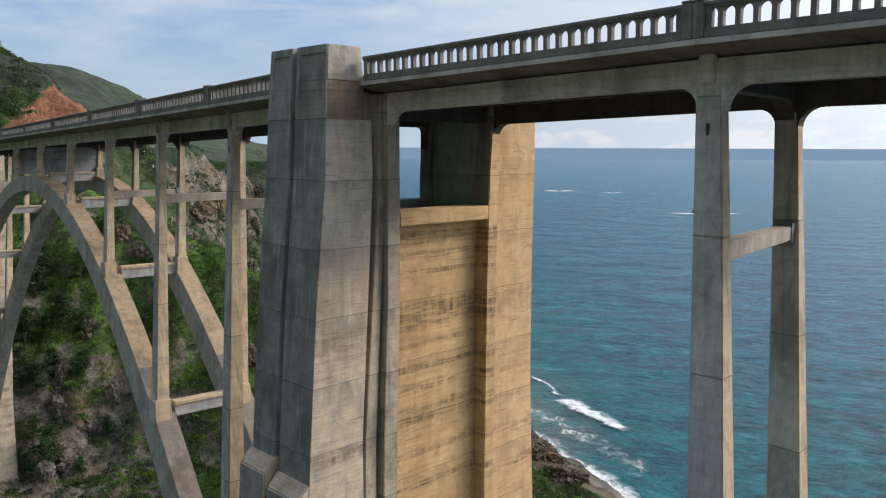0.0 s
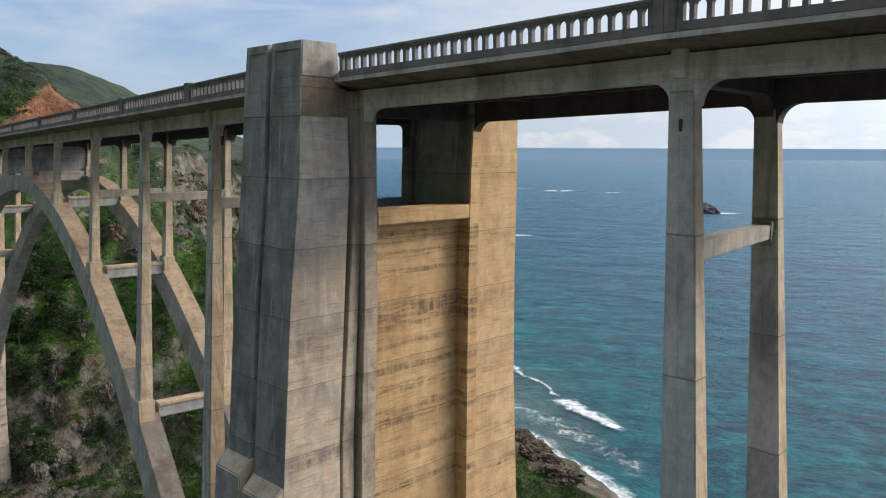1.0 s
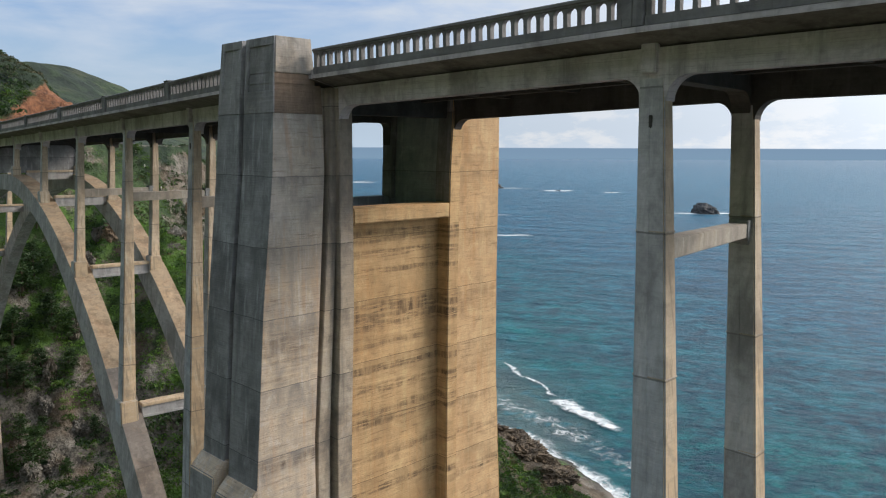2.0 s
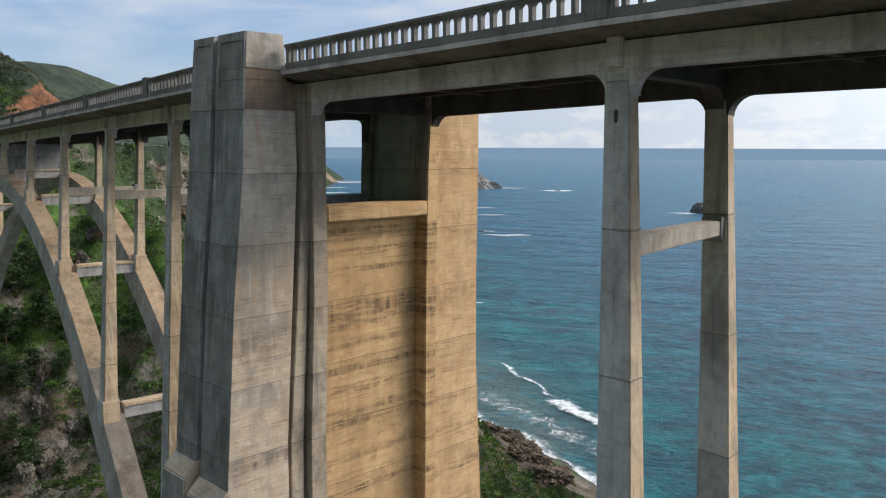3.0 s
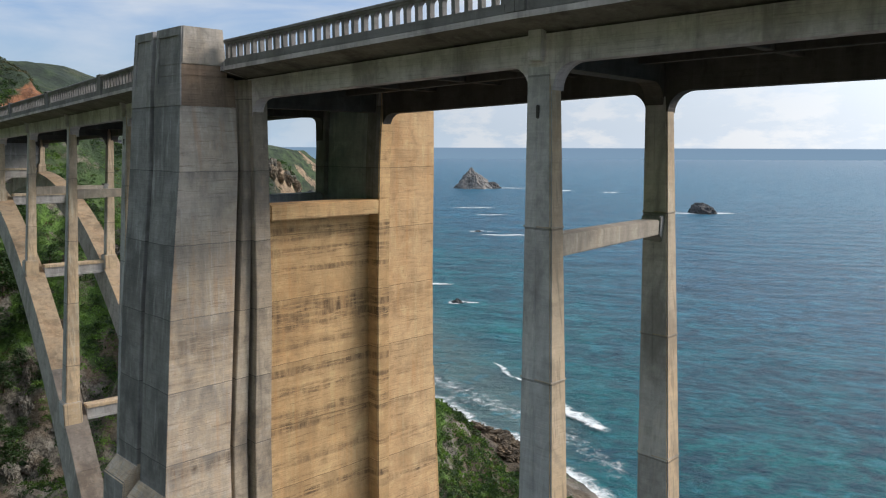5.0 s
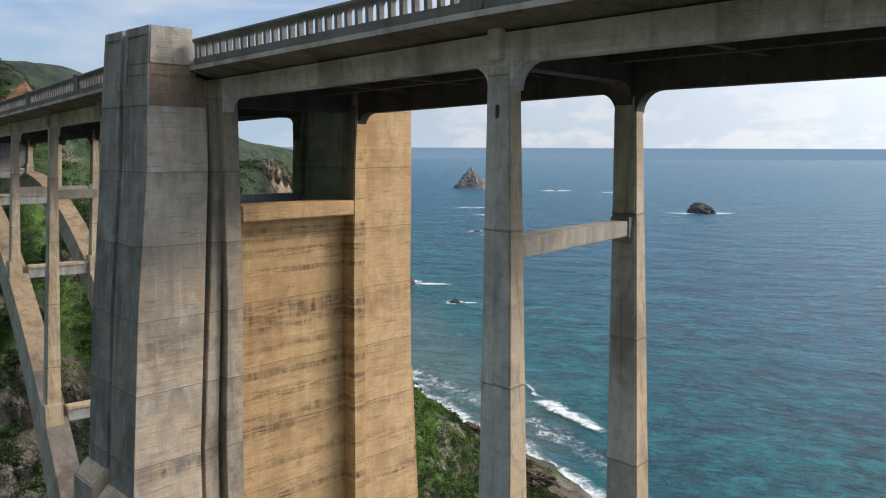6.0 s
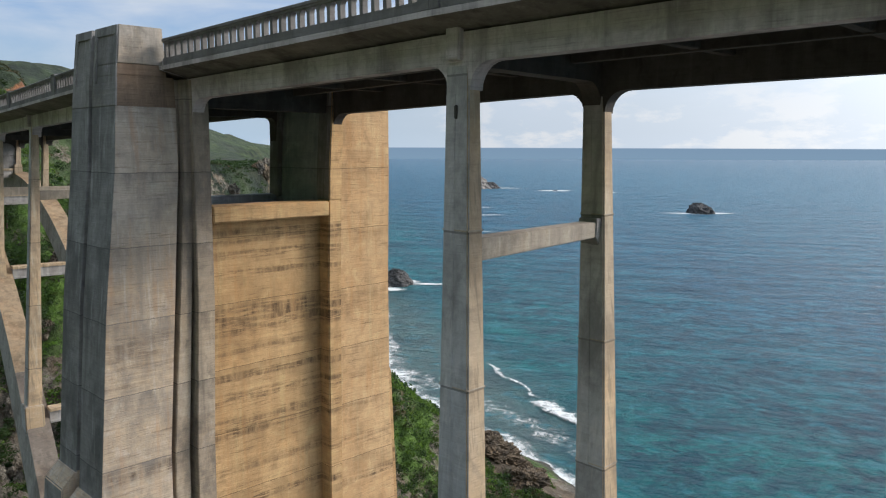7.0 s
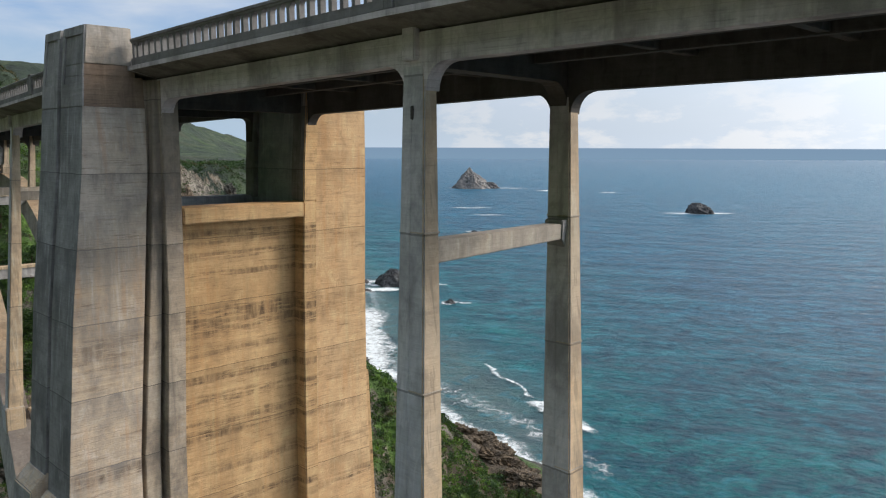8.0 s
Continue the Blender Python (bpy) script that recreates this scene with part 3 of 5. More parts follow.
def span_pose(xa, xb):
    a, b = Vector((xa, line_y(xa), line_z(xa))), Vector((xb, line_y(xb), line_z(xb)))
    ex = (b - a).normalized()
    ey = Vector((-ex.y, ex.x, 0)).normalized()
    ez = ex.cross(ey)
    m = Matrix((ex, ey, ez)).transposed().to_4x4()
    m.translation = a
    return m, (b - a).length


def bent_pose(x):
    """At a pier: local x along the bridge, y across towards the sea, z up, from the kerb's level."""
    slope = 0.0 if x > BEND else -math.atan(SLEW)
    return Matrix.Translation((x, line_y(x), line_z(x))) @ Matrix.Rotation(slope, 4, "Z")


# bent places along the bridge
P_NEXT, P_ONE, T_RIGHT, T_LEFT = 5.8, -11.45, -26.1, -30.9
BENTS = [-41.27 - 11.75 * i for i in range(10)]
WIDE = 6.6  # near to far column
BATTER = (0.09, -0.09)  # how far the bridge's uprights rake outwards for each metre down


def arc(cx, cz, r, a0, a1, n=7):
    return [(cx + r * math.cos(radians(lerp(a0, a1, i / (n - 1)))), cz + r * math.sin(radians(lerp(a0, a1, i / (n - 1))))) for i in range(n)]


def edge_beam(length, v, half, low=-1.48, haunch0=True, haunch1=True, r0=0.72, col0=0.44, col=0.44, r=0.72):
    """A girder whose soffit curves down into its supports."""
    o = [(0.02, -0.70), (length - 0.02, -0.70)]
    o += [(length - 0.02, low - r), (length - col, low - r)] + arc(length - col - r, low - r, r, 0, 90) if haunch1 else [(length - 0.02, low)]
    o += arc(col0 + r0, low - r0, r0, 90, 180) + [(0.02, low - r0)] if haunch0 else [(0.02, low)]
    return prism_y(o, v - half, v + half, 0.0)


def deck_span(xa, xb, beams=True, cross=3, off0=(0.0, 0.0), off1=(0.0, 0.0)):
    m, length = span_pose(xa, xb)
    deck = empty("bridge_deck", "weathered grey concrete bridge deck span with edge girders", "bridge deck", "bridge deck spans")
    deck.matrix_world = m
    o = [(-1.50, 0.0), (-1.50, -0.21), (-1.64, -0.23), (-1.64, -0.39), (-1.52, -0.42), (-0.31, -0.72), (0.31, -0.72), (0.31, -0.58), (6.29, -0.58), (6.29, -0.72),
         (6.91, -0.72), (8.10, -0.43), (8.22, -0.40), (8.22, -0.19), (8.12, -0.14), (8.12, 0.0), (7.62, 0.0), (7.58, -0.17), (-0.98, -0.17), (-1.02, 0.0)]
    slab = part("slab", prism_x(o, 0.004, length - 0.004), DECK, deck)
    # downward faces take the soffit tone, shade included
    slab.data.materials.append(SHADED_GRIME)
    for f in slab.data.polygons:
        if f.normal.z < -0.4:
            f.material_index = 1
    part("road_surface", block(0, length, -0.95, 7.55, -0.166, -0.12, 0), ROAD, deck, "dark asphalt carriageway")
    part("soffit", block(0.01, length - 0.01, 0.33, 6.27, -0.64, -0.584, 0), SHADE_AND_SCAR, deck, "underside of the deck, near black for its shade")
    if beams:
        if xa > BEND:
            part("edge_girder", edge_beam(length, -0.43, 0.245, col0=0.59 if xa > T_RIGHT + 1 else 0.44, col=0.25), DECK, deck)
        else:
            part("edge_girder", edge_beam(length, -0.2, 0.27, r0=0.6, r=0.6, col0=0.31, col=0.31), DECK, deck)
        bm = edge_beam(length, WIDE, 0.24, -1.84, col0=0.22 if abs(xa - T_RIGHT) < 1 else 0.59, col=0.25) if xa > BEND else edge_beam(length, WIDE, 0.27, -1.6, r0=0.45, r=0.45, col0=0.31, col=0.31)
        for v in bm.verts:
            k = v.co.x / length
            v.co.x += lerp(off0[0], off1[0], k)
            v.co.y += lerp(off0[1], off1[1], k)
        part("edge_girder", bm, SHADE_AND_SCAR, deck, "far girder, near black for its shade")
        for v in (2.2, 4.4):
            part("stringer", block(0.2, length - 0.2, v - 0.17, v + 0.17, -1.12, -0.57, 0.02), SHADE_AND_SCAR, deck)
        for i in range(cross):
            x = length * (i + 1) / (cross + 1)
            part("cross_beam", block(x - 0.16, x + 0.16, 0.28, WIDE - 0.28, -1.08, -0.57, 0.02), SHADE_AND_SCAR, deck)
    return deck


PITCH = 0.505


def baluster_mesh():
    """One baluster with half an arch to each side."""
    h, w, r = 0.55, 0.075, PITCH / 2 - 0.075
    o = [(-w, 0), (w, 0), (w, h - r)] + [(w + r - r * math.cos(radians(a)), h - r + r * math.sin(radians(a))) for a in (15, 30, 45, 60, 75, 90)]
    o += [(PITCH / 2, h + 0.03), (-PITCH / 2, h + 0.03)]
    o += [(-w - r + r * math.cos(radians(a)), h - r + r * math.sin(radians(a))) for a in (90, 75, 60, 45, 30, 15)] + [(-w, h - r)]
    bm = prism_y(o, -0.09, 0.09)
    me = bpy.data.meshes.new("baluster")
    bm.to_mesh(me)
    bm.free()
    me.materials.append(RAIL)
    return me


BALUSTER = baluster_mesh()


def balustrade(xa, xb, v, post0=True, post1=True):
    """A bay of railing between two posts, v metres across from the near columns."""
    m, length = span_pose(xa, xb)
    bay = empty("balustrade", "dark grey concrete balustrade bay with round-arched openings", "balustrade", "bridge balustrades")
    bay.matrix_world = m @ Matrix.Translation((0, v, 0))
    s0, s1 = (0.36 if post0 else 0.0), (0.36 if post1 else 0.0)
    a, b = s0, length - s1
    part("bottom_rail", block(a + 0.004, b - 0.004, -0.145, 0.125, -0.205, 0.065, 0.012), RAIL, bay)
    cap = [(-0.125, 0.63), (0.125, 0.63), (0.125, 0.68), (0.165, 0.71), (0.165, 0.78), (0.13, 0.81), (-0.13, 0.81), (-0.165, 0.78), (-0.165, 0.71), (-0.125, 0.68)]
    part("top_rail", prism_x(cap, a + 0.004, b - 0.004), RAIL, bay)
    n = max(1, int((b - a - 0.1) / PITCH))
    lead = (b - a - n * PITCH) / 2
    for side in (a + lead / 2, b - lead / 2):
        part("end_block", block(side - lead / 2 + 0.006, side + lead / 2 - 0.002, -0.09, 0.09, 0.06, 0.64, 0), RAIL, bay)
    for i in range(n):
        ob = new("baluster", BALUSTER)
        ob.parent = bay
        ob.location = (a + lead + PITCH * (i + 0.5), 0, 0.06)
    for there, at in ((post0, 0.17), (post1, length - 0.17)):
        if there:
            bm = block(at - 0.175, at + 0.175, -0.19, 0.17, -0.206, 0.82, 0.02)
            post = part("post", bm, RAIL, bay)
            part("post_cap", block(at - 0.185, at + 0.185, -0.2, 0.2, 0.82, 0.89, 0.025), RAIL, post)
    return bay


def tapered(rings, name, material, parent, bevel=0.05, label=""):
    """A shaft through (z, x0, x1, y0, y1) rings."""
    bm = solid([[(x0, y0, z), (x1, y0, z), (x1, y1, z), (x0, y1, z)] for z, x0, x1, y0, y1 in rings])
    if bevel:
        worn(bm, bevel)
    return part(name, bm, material, parent, label)


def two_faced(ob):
    """Grey on the faces turned inland, buff on those turned to the light: shade and sun as colour."""
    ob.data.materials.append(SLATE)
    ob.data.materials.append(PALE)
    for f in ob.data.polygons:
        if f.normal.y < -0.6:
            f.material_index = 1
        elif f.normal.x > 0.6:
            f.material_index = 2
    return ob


def pier(x, foot, axis=0.45, across=0.29, shift=(0.0, 0.0), strut=None, spread=0.012, walls=False, origin=(0.0, 0.0), label="slender weathered concrete bridge pier with two columns"):
    """Two columns joined by a haunched cross-beam, and a strut lower down. foot: depth of the base below the kerb;
    shift: how far the sea-side column stands off square."""
    ob = empty("bridge_pier", label, "bridge pier", "bridge piers")
    ob.matrix_world = bent_pose(x) @ Matrix.Translation((*origin, 0))
    turn = 0.0 if x > BEND else math.atan(SLEW)
    lx = BATTER[0] * math.cos(turn) - BATTER[1] * math.sin(turn)
    ly = BATTER[0] * math.sin(turn) + BATTER[1] * math.cos(turn)
    sx, wide = shift[0], WIDE + shift[1]
    for u, v in ((0.0, 0.0), (sx, wide)):
        rings = []
        for z in (-0.71, -2.2, -foot * 0.5, -foot):
            d = -z - 1.3
            w, t = axis + spread * max(d, 0), across + spread * max(d, 0)
            rings.append((z, u + lx * d - w, u + lx * d + w, v + ly * d - t, v + ly * d + t))
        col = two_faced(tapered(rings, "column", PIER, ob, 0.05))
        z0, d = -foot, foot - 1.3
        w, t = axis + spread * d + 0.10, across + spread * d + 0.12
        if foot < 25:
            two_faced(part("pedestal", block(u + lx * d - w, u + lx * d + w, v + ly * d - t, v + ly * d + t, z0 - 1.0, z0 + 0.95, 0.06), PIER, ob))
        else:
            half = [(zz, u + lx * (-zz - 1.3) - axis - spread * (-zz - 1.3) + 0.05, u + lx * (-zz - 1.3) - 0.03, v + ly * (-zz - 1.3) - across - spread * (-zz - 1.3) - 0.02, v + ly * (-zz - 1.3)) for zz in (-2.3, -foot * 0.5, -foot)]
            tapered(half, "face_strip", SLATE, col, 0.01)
            d = 1.45
            if v == 0.0:
                part("fixing_scar", block(u + lx * d - 0.06, u + lx * d + 0.05, v + ly * d - across - spread * d - 0.045, v + ly * d - across, -2.95, -2.58, 0.02), SHADE_AND_SCAR, col, "small dark fixing scar")
            for joint in (-5.84, -9.94, -14.0):
                d = -joint - 1.3
                w, t = axis + spread * d + 0.012, across + spread * d + 0.012
                part("pour_lip", block(u + lx * d - w, u + lx * d + w, v + ly * d - t, v + ly * d + t, joint - 0.05, joint, 0.01), PIER, col)
    part("bracket", block(-0.6 * axis, 0.6 * axis, -across - 0.20, -across + 0.02, -1.42, -0.55, 0.03), DECK, ob)
    part("bracket", block(sx - 0.6 * axis, sx + 0.6 * axis, wide + across - 0.02, wide + across + 0.20, -1.42, -0.55, 0.03), DECK, ob)
    r, low = 0.75, -1.55
    o = [(0.2, -0.6), (wide - 0.2, -0.6), (wide - 0.2, low - r), (wide - across - 0.1, low - r)] + arc(wide - across - 0.1 - r, low - r, r, 0, 90) + arc(across - 0.08 + r, low - r, r, 90, 180) + [(0.1, low - r)]
    skew = sx / wide
    bm = prism_x(o, 0.06 - axis, axis - 0.06)
    for v in bm.verts:
        v.co.x += skew * v.co.y
    part("cross_beam", bm, SHADE_AND_SCAR, ob)
    for z in strut or ():
        d = -z - 1.3
        y0, y1 = ly * d + across + spread * d - 0.03, wide + ly * d - across - spread * d + 0.03
        xa, xb = lx * d, sx + lx * d
        rings = [[(xa - 0.3, y0, z - 0.62), (xa + 0.3, y0, z - 0.62), (xa + 0.3, y0, z), (xa - 0.3, y0, z)],
                 [(xb - 0.3, y1, z - 0.5), (xb + 0.3, y1, z - 0.5), (xb + 0.3, y1, z), (xb - 0.3, y1, z)]]
        part("strut", worn(solid(rings), 0.03), PIER, ob)
        o = [(y1 - 0.28, z + 0.12), (y1 + 0.1, z + 0.14), (y1 + 0.1, z - 0.85), (y1 - 0.04, z - 0.85), (y1 - 0.30, z - 0.52)]
        bm = prism_x(o, xb - 0.36, xb + 0.36, 0.03)
        part("strut_bracket", bm, SHADED_STREAKED, ob, "streaked grey bracket")
    if walls:
        bm = prism_x([(0.28, -0.9), (wide - 0.28, -0.9), (wide - 0.28, -min(foot + 0.3, 4.4)), (0.28, -min(foot + 0.3, 4.4))], -0.14, 0.14)
        for v in bm.verts:
            d = -v.co.z - 1.3
            v.co.x += skew * v.co.y + lx * d
            v.co.y += ly * d
        part("spandrel_wall", bm, SHADED_STREAKED, ob, "streaked dark grey diaphragm wall")
    return ob


# ---- the great tower at the arch's end ----
TZ = (76.2, 74.4, 70.75, 65.3, 59.3, 36.0)
T_FACE = (-26.75, -26.5, -26.2, -26.1, -26.0, -25.6)
T_BACK = (-30.8, -30.7, -30.6, -30.45, -30.4, -30.0)
T_OUT = (20.0, 19.75, 19.42, 18.78, 18.30, 16.4)
T_SEA = (33.0, 33.0, 33.03, 32.95, 33.0, 34.2)
T_IN = (29.5, 29.45, 29.2, 29.06, 29.02, 28.9)


def at(values, z):
    """The value at height z of one of the tower's edge lines."""
    for (z1, a), (z0, b) in zip(zip(TZ, values), zip(TZ[1:], values[1:])):
        if z >= z0:
            return lerp(a, b, (z1 - z) / (z1 - z0))
    return values[-1]


def shaft(name, tower, zs, x0, x1, y0, y1, bevel=0.05, material=None, label=""):
    """A battered shaft; x0 .. y1 are functions of z."""
    return tapered([(z, x0(z), x1(z), y0(z), y1(z)) for z in zs], name, material or TOWER, tower, bevel, label)


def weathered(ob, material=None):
    """Streaked, greyer concrete on the faces turned inland; their shade is part of the colour."""
    ob.data.materials.append(material or SHADED_STREAKED)
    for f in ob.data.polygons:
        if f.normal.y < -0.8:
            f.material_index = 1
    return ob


def bridge_tower():
    tower = empty("bridge_tower", "tall battered concrete tower with pilasters, buff where sun reaches", "bridge tower")
    face, back, out, sea, inn = (lambda z: at(T_FACE, z)), (lambda z: at(T_BACK, z)), (lambda z: at(T_OUT, z)), (lambda z: at(T_SEA, z)), (lambda z: at(T_IN, z))
    high, low = (76.2, 74.4, 70.75, 65.3, 59.3, 36.0), (74.25, 70.75, 65.3, 59.3, 36.0)
    f = lambda z, k: lerp(back(z), face(z), k)
    run = lambda y0, slope, top=72: (lambda z: y0 + slope * max(min(z, top) - 63, -8))
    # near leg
    # the groove and back pilaster take the shaded tone all round
    shaft("leg_core", tower, (76.12,) + high[1:], lambda z: back(z) + 0.10, lambda z: face(z) - 0.16, lambda z: out(z) + 0.20, lambda z: 21.60 if z > 74 else run(21.2, 0.06)(z), 0.05, SHADED_STREAKED)
    shaft("leg_core", tower, low, lambda z: back(z) + 0.10, lambda z: -26.5, run(21.15, 0.06), run(22.95, 0.035, 65), 0.05, SHADED_STAINED)
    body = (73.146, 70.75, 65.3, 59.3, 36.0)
    shaft("pilaster", tower, body, back, lambda z: f(z, 0.41), out, lambda z: 21.2, 0.02, SHADED_STREAKED)
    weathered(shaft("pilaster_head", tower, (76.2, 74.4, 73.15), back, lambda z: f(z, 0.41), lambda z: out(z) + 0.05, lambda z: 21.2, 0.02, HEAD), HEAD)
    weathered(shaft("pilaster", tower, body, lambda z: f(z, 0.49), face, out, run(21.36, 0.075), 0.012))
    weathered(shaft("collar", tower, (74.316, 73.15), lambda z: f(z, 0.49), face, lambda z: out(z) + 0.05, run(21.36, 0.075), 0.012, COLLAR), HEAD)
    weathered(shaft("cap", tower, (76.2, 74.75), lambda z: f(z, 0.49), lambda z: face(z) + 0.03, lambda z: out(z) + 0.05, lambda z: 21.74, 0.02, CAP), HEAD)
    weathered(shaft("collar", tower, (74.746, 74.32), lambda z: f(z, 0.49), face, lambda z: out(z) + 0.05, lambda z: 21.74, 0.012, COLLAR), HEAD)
    shaft("rib", tower, low, lambda z: -26.8, lambda z: -26.02, run(21.53, 0.075), run(22.10, 0.055), 0.03, SHADED_STAINED)
    shaft("inner_pilaster", tower, low, lambda z: -27.0, lambda z: -25.78, run(22.27, 0.042, 66), run(23.05, 0.035, 65), 0.03, SHADED_STAINED)
    # raised borders round the sunk panels near the top of the outer face
    for k0, k1 in ((0.0, 0.41), (0.49, 1.0)):
        lip0, lip1 = (lambda z: out(z) - 0.005), (lambda z: out(z) + 0.1)
        a, b = k0 + 0.07, k1 - 0.07
        shaft("panel_rail", tower, (76.19, 75.85), lambda z: f(z, k0) + 0.004, lambda z: f(z, k1) - 0.004, lip0, lip1, 0.01, HEAD)
        shaft("panel_rail", tower, (74.05, 73.16), lambda z: f(z, k0) + 0.004, lambda z: f(z, k1) - 0.004, lip0, lip1, 0.01, HEAD)
        shaft("panel_stile", tower, (75.848, 74.052), lambda z: f(z, k0) + 0.004, lambda z: f(z, a), lip0, lip1, 0.01, HEAD)
        shaft("panel_stile", tower, (75.848, 74.052), lambda z: f(z, b), lambda z: f(z, k1) - 0.004, lip0, lip1, 0.01, HEAD)
    # stepped footings of the pilasters
    for k0, k1, z1 in ((-0.02, 0.43, 58.6), (0.48, 0.996, 58.1)):
        rings = [(z1, f(z1, k0), f(z1, k1), out(z1) - 0.04, 20.5), (z1 - 0.6, f(z1, k0), f(z1, k1), out(z1) - 0.62, 20.5), (36.0, f(36, k0), f(36, k1), out(36) - 0.6, 20.5)]
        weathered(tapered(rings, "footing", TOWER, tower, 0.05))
    # sea-side leg
    shaft("leg_core", tower, low, lambda z: -30.9, lambda z: -26.42, lambda z: inn(z) + 0.22, lambda z: sea(z) - 0.2, 0.05, BLUISH, "bluish grey inner wall")
    shaft("inner_pilaster", tower, (74.2, 70.75, 69.2), lambda z: -31.0, lambda z: -30.2, inn, lambda z: inn(z) + 0.3, 0.04, SHADED_STREAKED)
    shaft("pilaster", tower, (76.2, 74.4, 74.25, 70.75, 65.3, 59.3, 36.0), lambda z: -31.4, lambda z: -26.2, lambda z: inn(z) + 0.80 if z < 74.3 else 31.7, sea, 0.05, SMOOTH)
    weathered(shaft("inner_pilaster", tower, (74.2, 70.75, 69.2), lambda z: -27.0, lambda z: -25.98, inn, lambda z: inn(z) + 0.74, 0.05, BUFF), SHADED_STREAKED)
    shaft("inner_pilaster", tower, (69.196, 65.3, 59.3, 36.0), lambda z: -27.0, lambda z: -25.98, inn, lambda z: inn(z) + 0.74, 0.05, BUFF)
    tapered([(60.6, -29.5, -26.6, 32.6, 33.12), (60.2, -29.5, -26.6, 32.6, 33.45), (36.0, -29.5, -26.6, 32.6, 34.8)], "footing", BUFF, tower, 0.05)
    # walls between the legs
    shaft("front_panel", tower, (68.5, 65.3, 59.3, 36.0), lambda z: -27.4, lambda z: -26.68, lambda z: 22.6, lambda z: inn(z) + 0.1, 0.0, BUFF)
    part("panel_beam", block(-27.45, -25.92, 23.25, at(T_IN, 69) - 0.02, 68.5, 69.17, 0.05), BUFF, tower)
    shaft("back_panel", tower, (69.3, 65.3, 59.3, 36.0), lambda z: -31.3, lambda z: -30.5, lambda z: 22.9, lambda z: inn(z) + 0.1, 0.0, BLUISH)
    part("floor_slab", block(-30.6, -27.2, 23.05, 29.3, 68.0, 68.4, 0), BLUISH, tower)
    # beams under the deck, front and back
    part("portal_beam", block(-27.2, -26.4, 23.0, 29.6, 73.2, 74.3, 0.03), SHADE_AND_SCAR, tower)
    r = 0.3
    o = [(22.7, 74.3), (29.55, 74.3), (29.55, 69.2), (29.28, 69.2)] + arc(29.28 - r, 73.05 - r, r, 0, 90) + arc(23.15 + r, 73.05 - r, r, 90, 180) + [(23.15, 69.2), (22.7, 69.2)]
    part("portal_beam", prism_x(o, -31.0, -30.45), SHADE_AND_SCAR, tower)
    part("portal_soffit", block(-30.6, -27.2, 23.0, 29.5, 73.6, 73.8, 0), SHADE_AND_SCAR, tower)
    return tower


def far_tower():
    """The twin of the great tower at the other end of the arch."""
    tower = empty("bridge_tower", "distant battered concrete tower at the arch's other end", "bridge tower")
    tower.matrix_world = Matrix.Translation((-150.0, 42.6, 36.0)) @ Matrix.Rotation(-math.atan(SLEW), 4, "Z")
    for y0, y1, dy in ((-14.5, -10.6, -0.06), (-3.4, 0.0, -0.09)):
        rings = [(-24.0, -4.6, 2.0, y0 + 24 * dy, y1 + 24 * dy * 0.7), (0.0, -4.4, 0.0, y0, y1), (36.5, -4.2, -1.6, y0 - 36 * dy, y1 - 12 * dy)]
        leg = tapered(rings, "leg", TOWER, tower, 0.06)
        part("pilaster", block(-0.6, 0.35, y1 - 1.5, y1 - 0.5, -24.0, 34.0, 0.05), TOWER, leg)
    part("front_panel", block(-3.2, -0.9, -11.0, -3.0, -24.0, 30.0, 0.04), BUFF, tower)
    return tower


# ---- the arch ----
CROWN_X, CROWN_Z, SAG = -90.3, 68.9, 0.01084


def arch_top(x):
    return CROWN_Z - SAG * (x - CROWN_X) ** 2


def arch_rib(v, shift):
    rib = empty("arch_rib", "long sweeping concrete arch rib, buff on its upper face", "arch rib", "arch ribs")
    c = math.cos(math.atan(SLEW))
    ey = Vector((math.sin(math.atan(SLEW)), c, 0))

    def ring_at(x):
        d = x - CROWN_X
        g = -2 * SAG * d
        nl = math.hypot(1, g)
        thick = 1.6 + 0.6 * (abs(d) / 40) ** 1.5
        ring = []
        for s, deep in ((-0.72, 0), (0.72, 0), (0.72, thick), (-0.72, thick)):
            p = Vector((x + shift, line_y(x), 0)) + ey * (v + s)
            z = arch_top(x) - deep / nl
            ring.append((p.x + deep * g / nl + BATTER[0] * (72 - z), p.y + BATTER[1] * (72 - z), z))
        return ring

    # one segment for each pour, with a fine joint between
    pours, n = 18, 6
    for j in range(pours):
        xa, xb = lerp(-150.0, -37.2, j / pours), lerp(-150.0, -37.2, (j + 1) / pours)
        rings = [ring_at(lerp(xa + 0.006, xb - 0.006, i / n)) for i in range(n + 1)]
        ob = part("rib_segment", solid(rings), ARCH, rib)
        # lowest segments' tops are darker, the tower's shade put into their colour
        ob.data.materials.append(RUSTY if j < 15 else RIB_SHADE)
        for poly in ob.data.polygons:
            if poly.normal.z > 0.35:
                poly.material_index = 1
    return rib


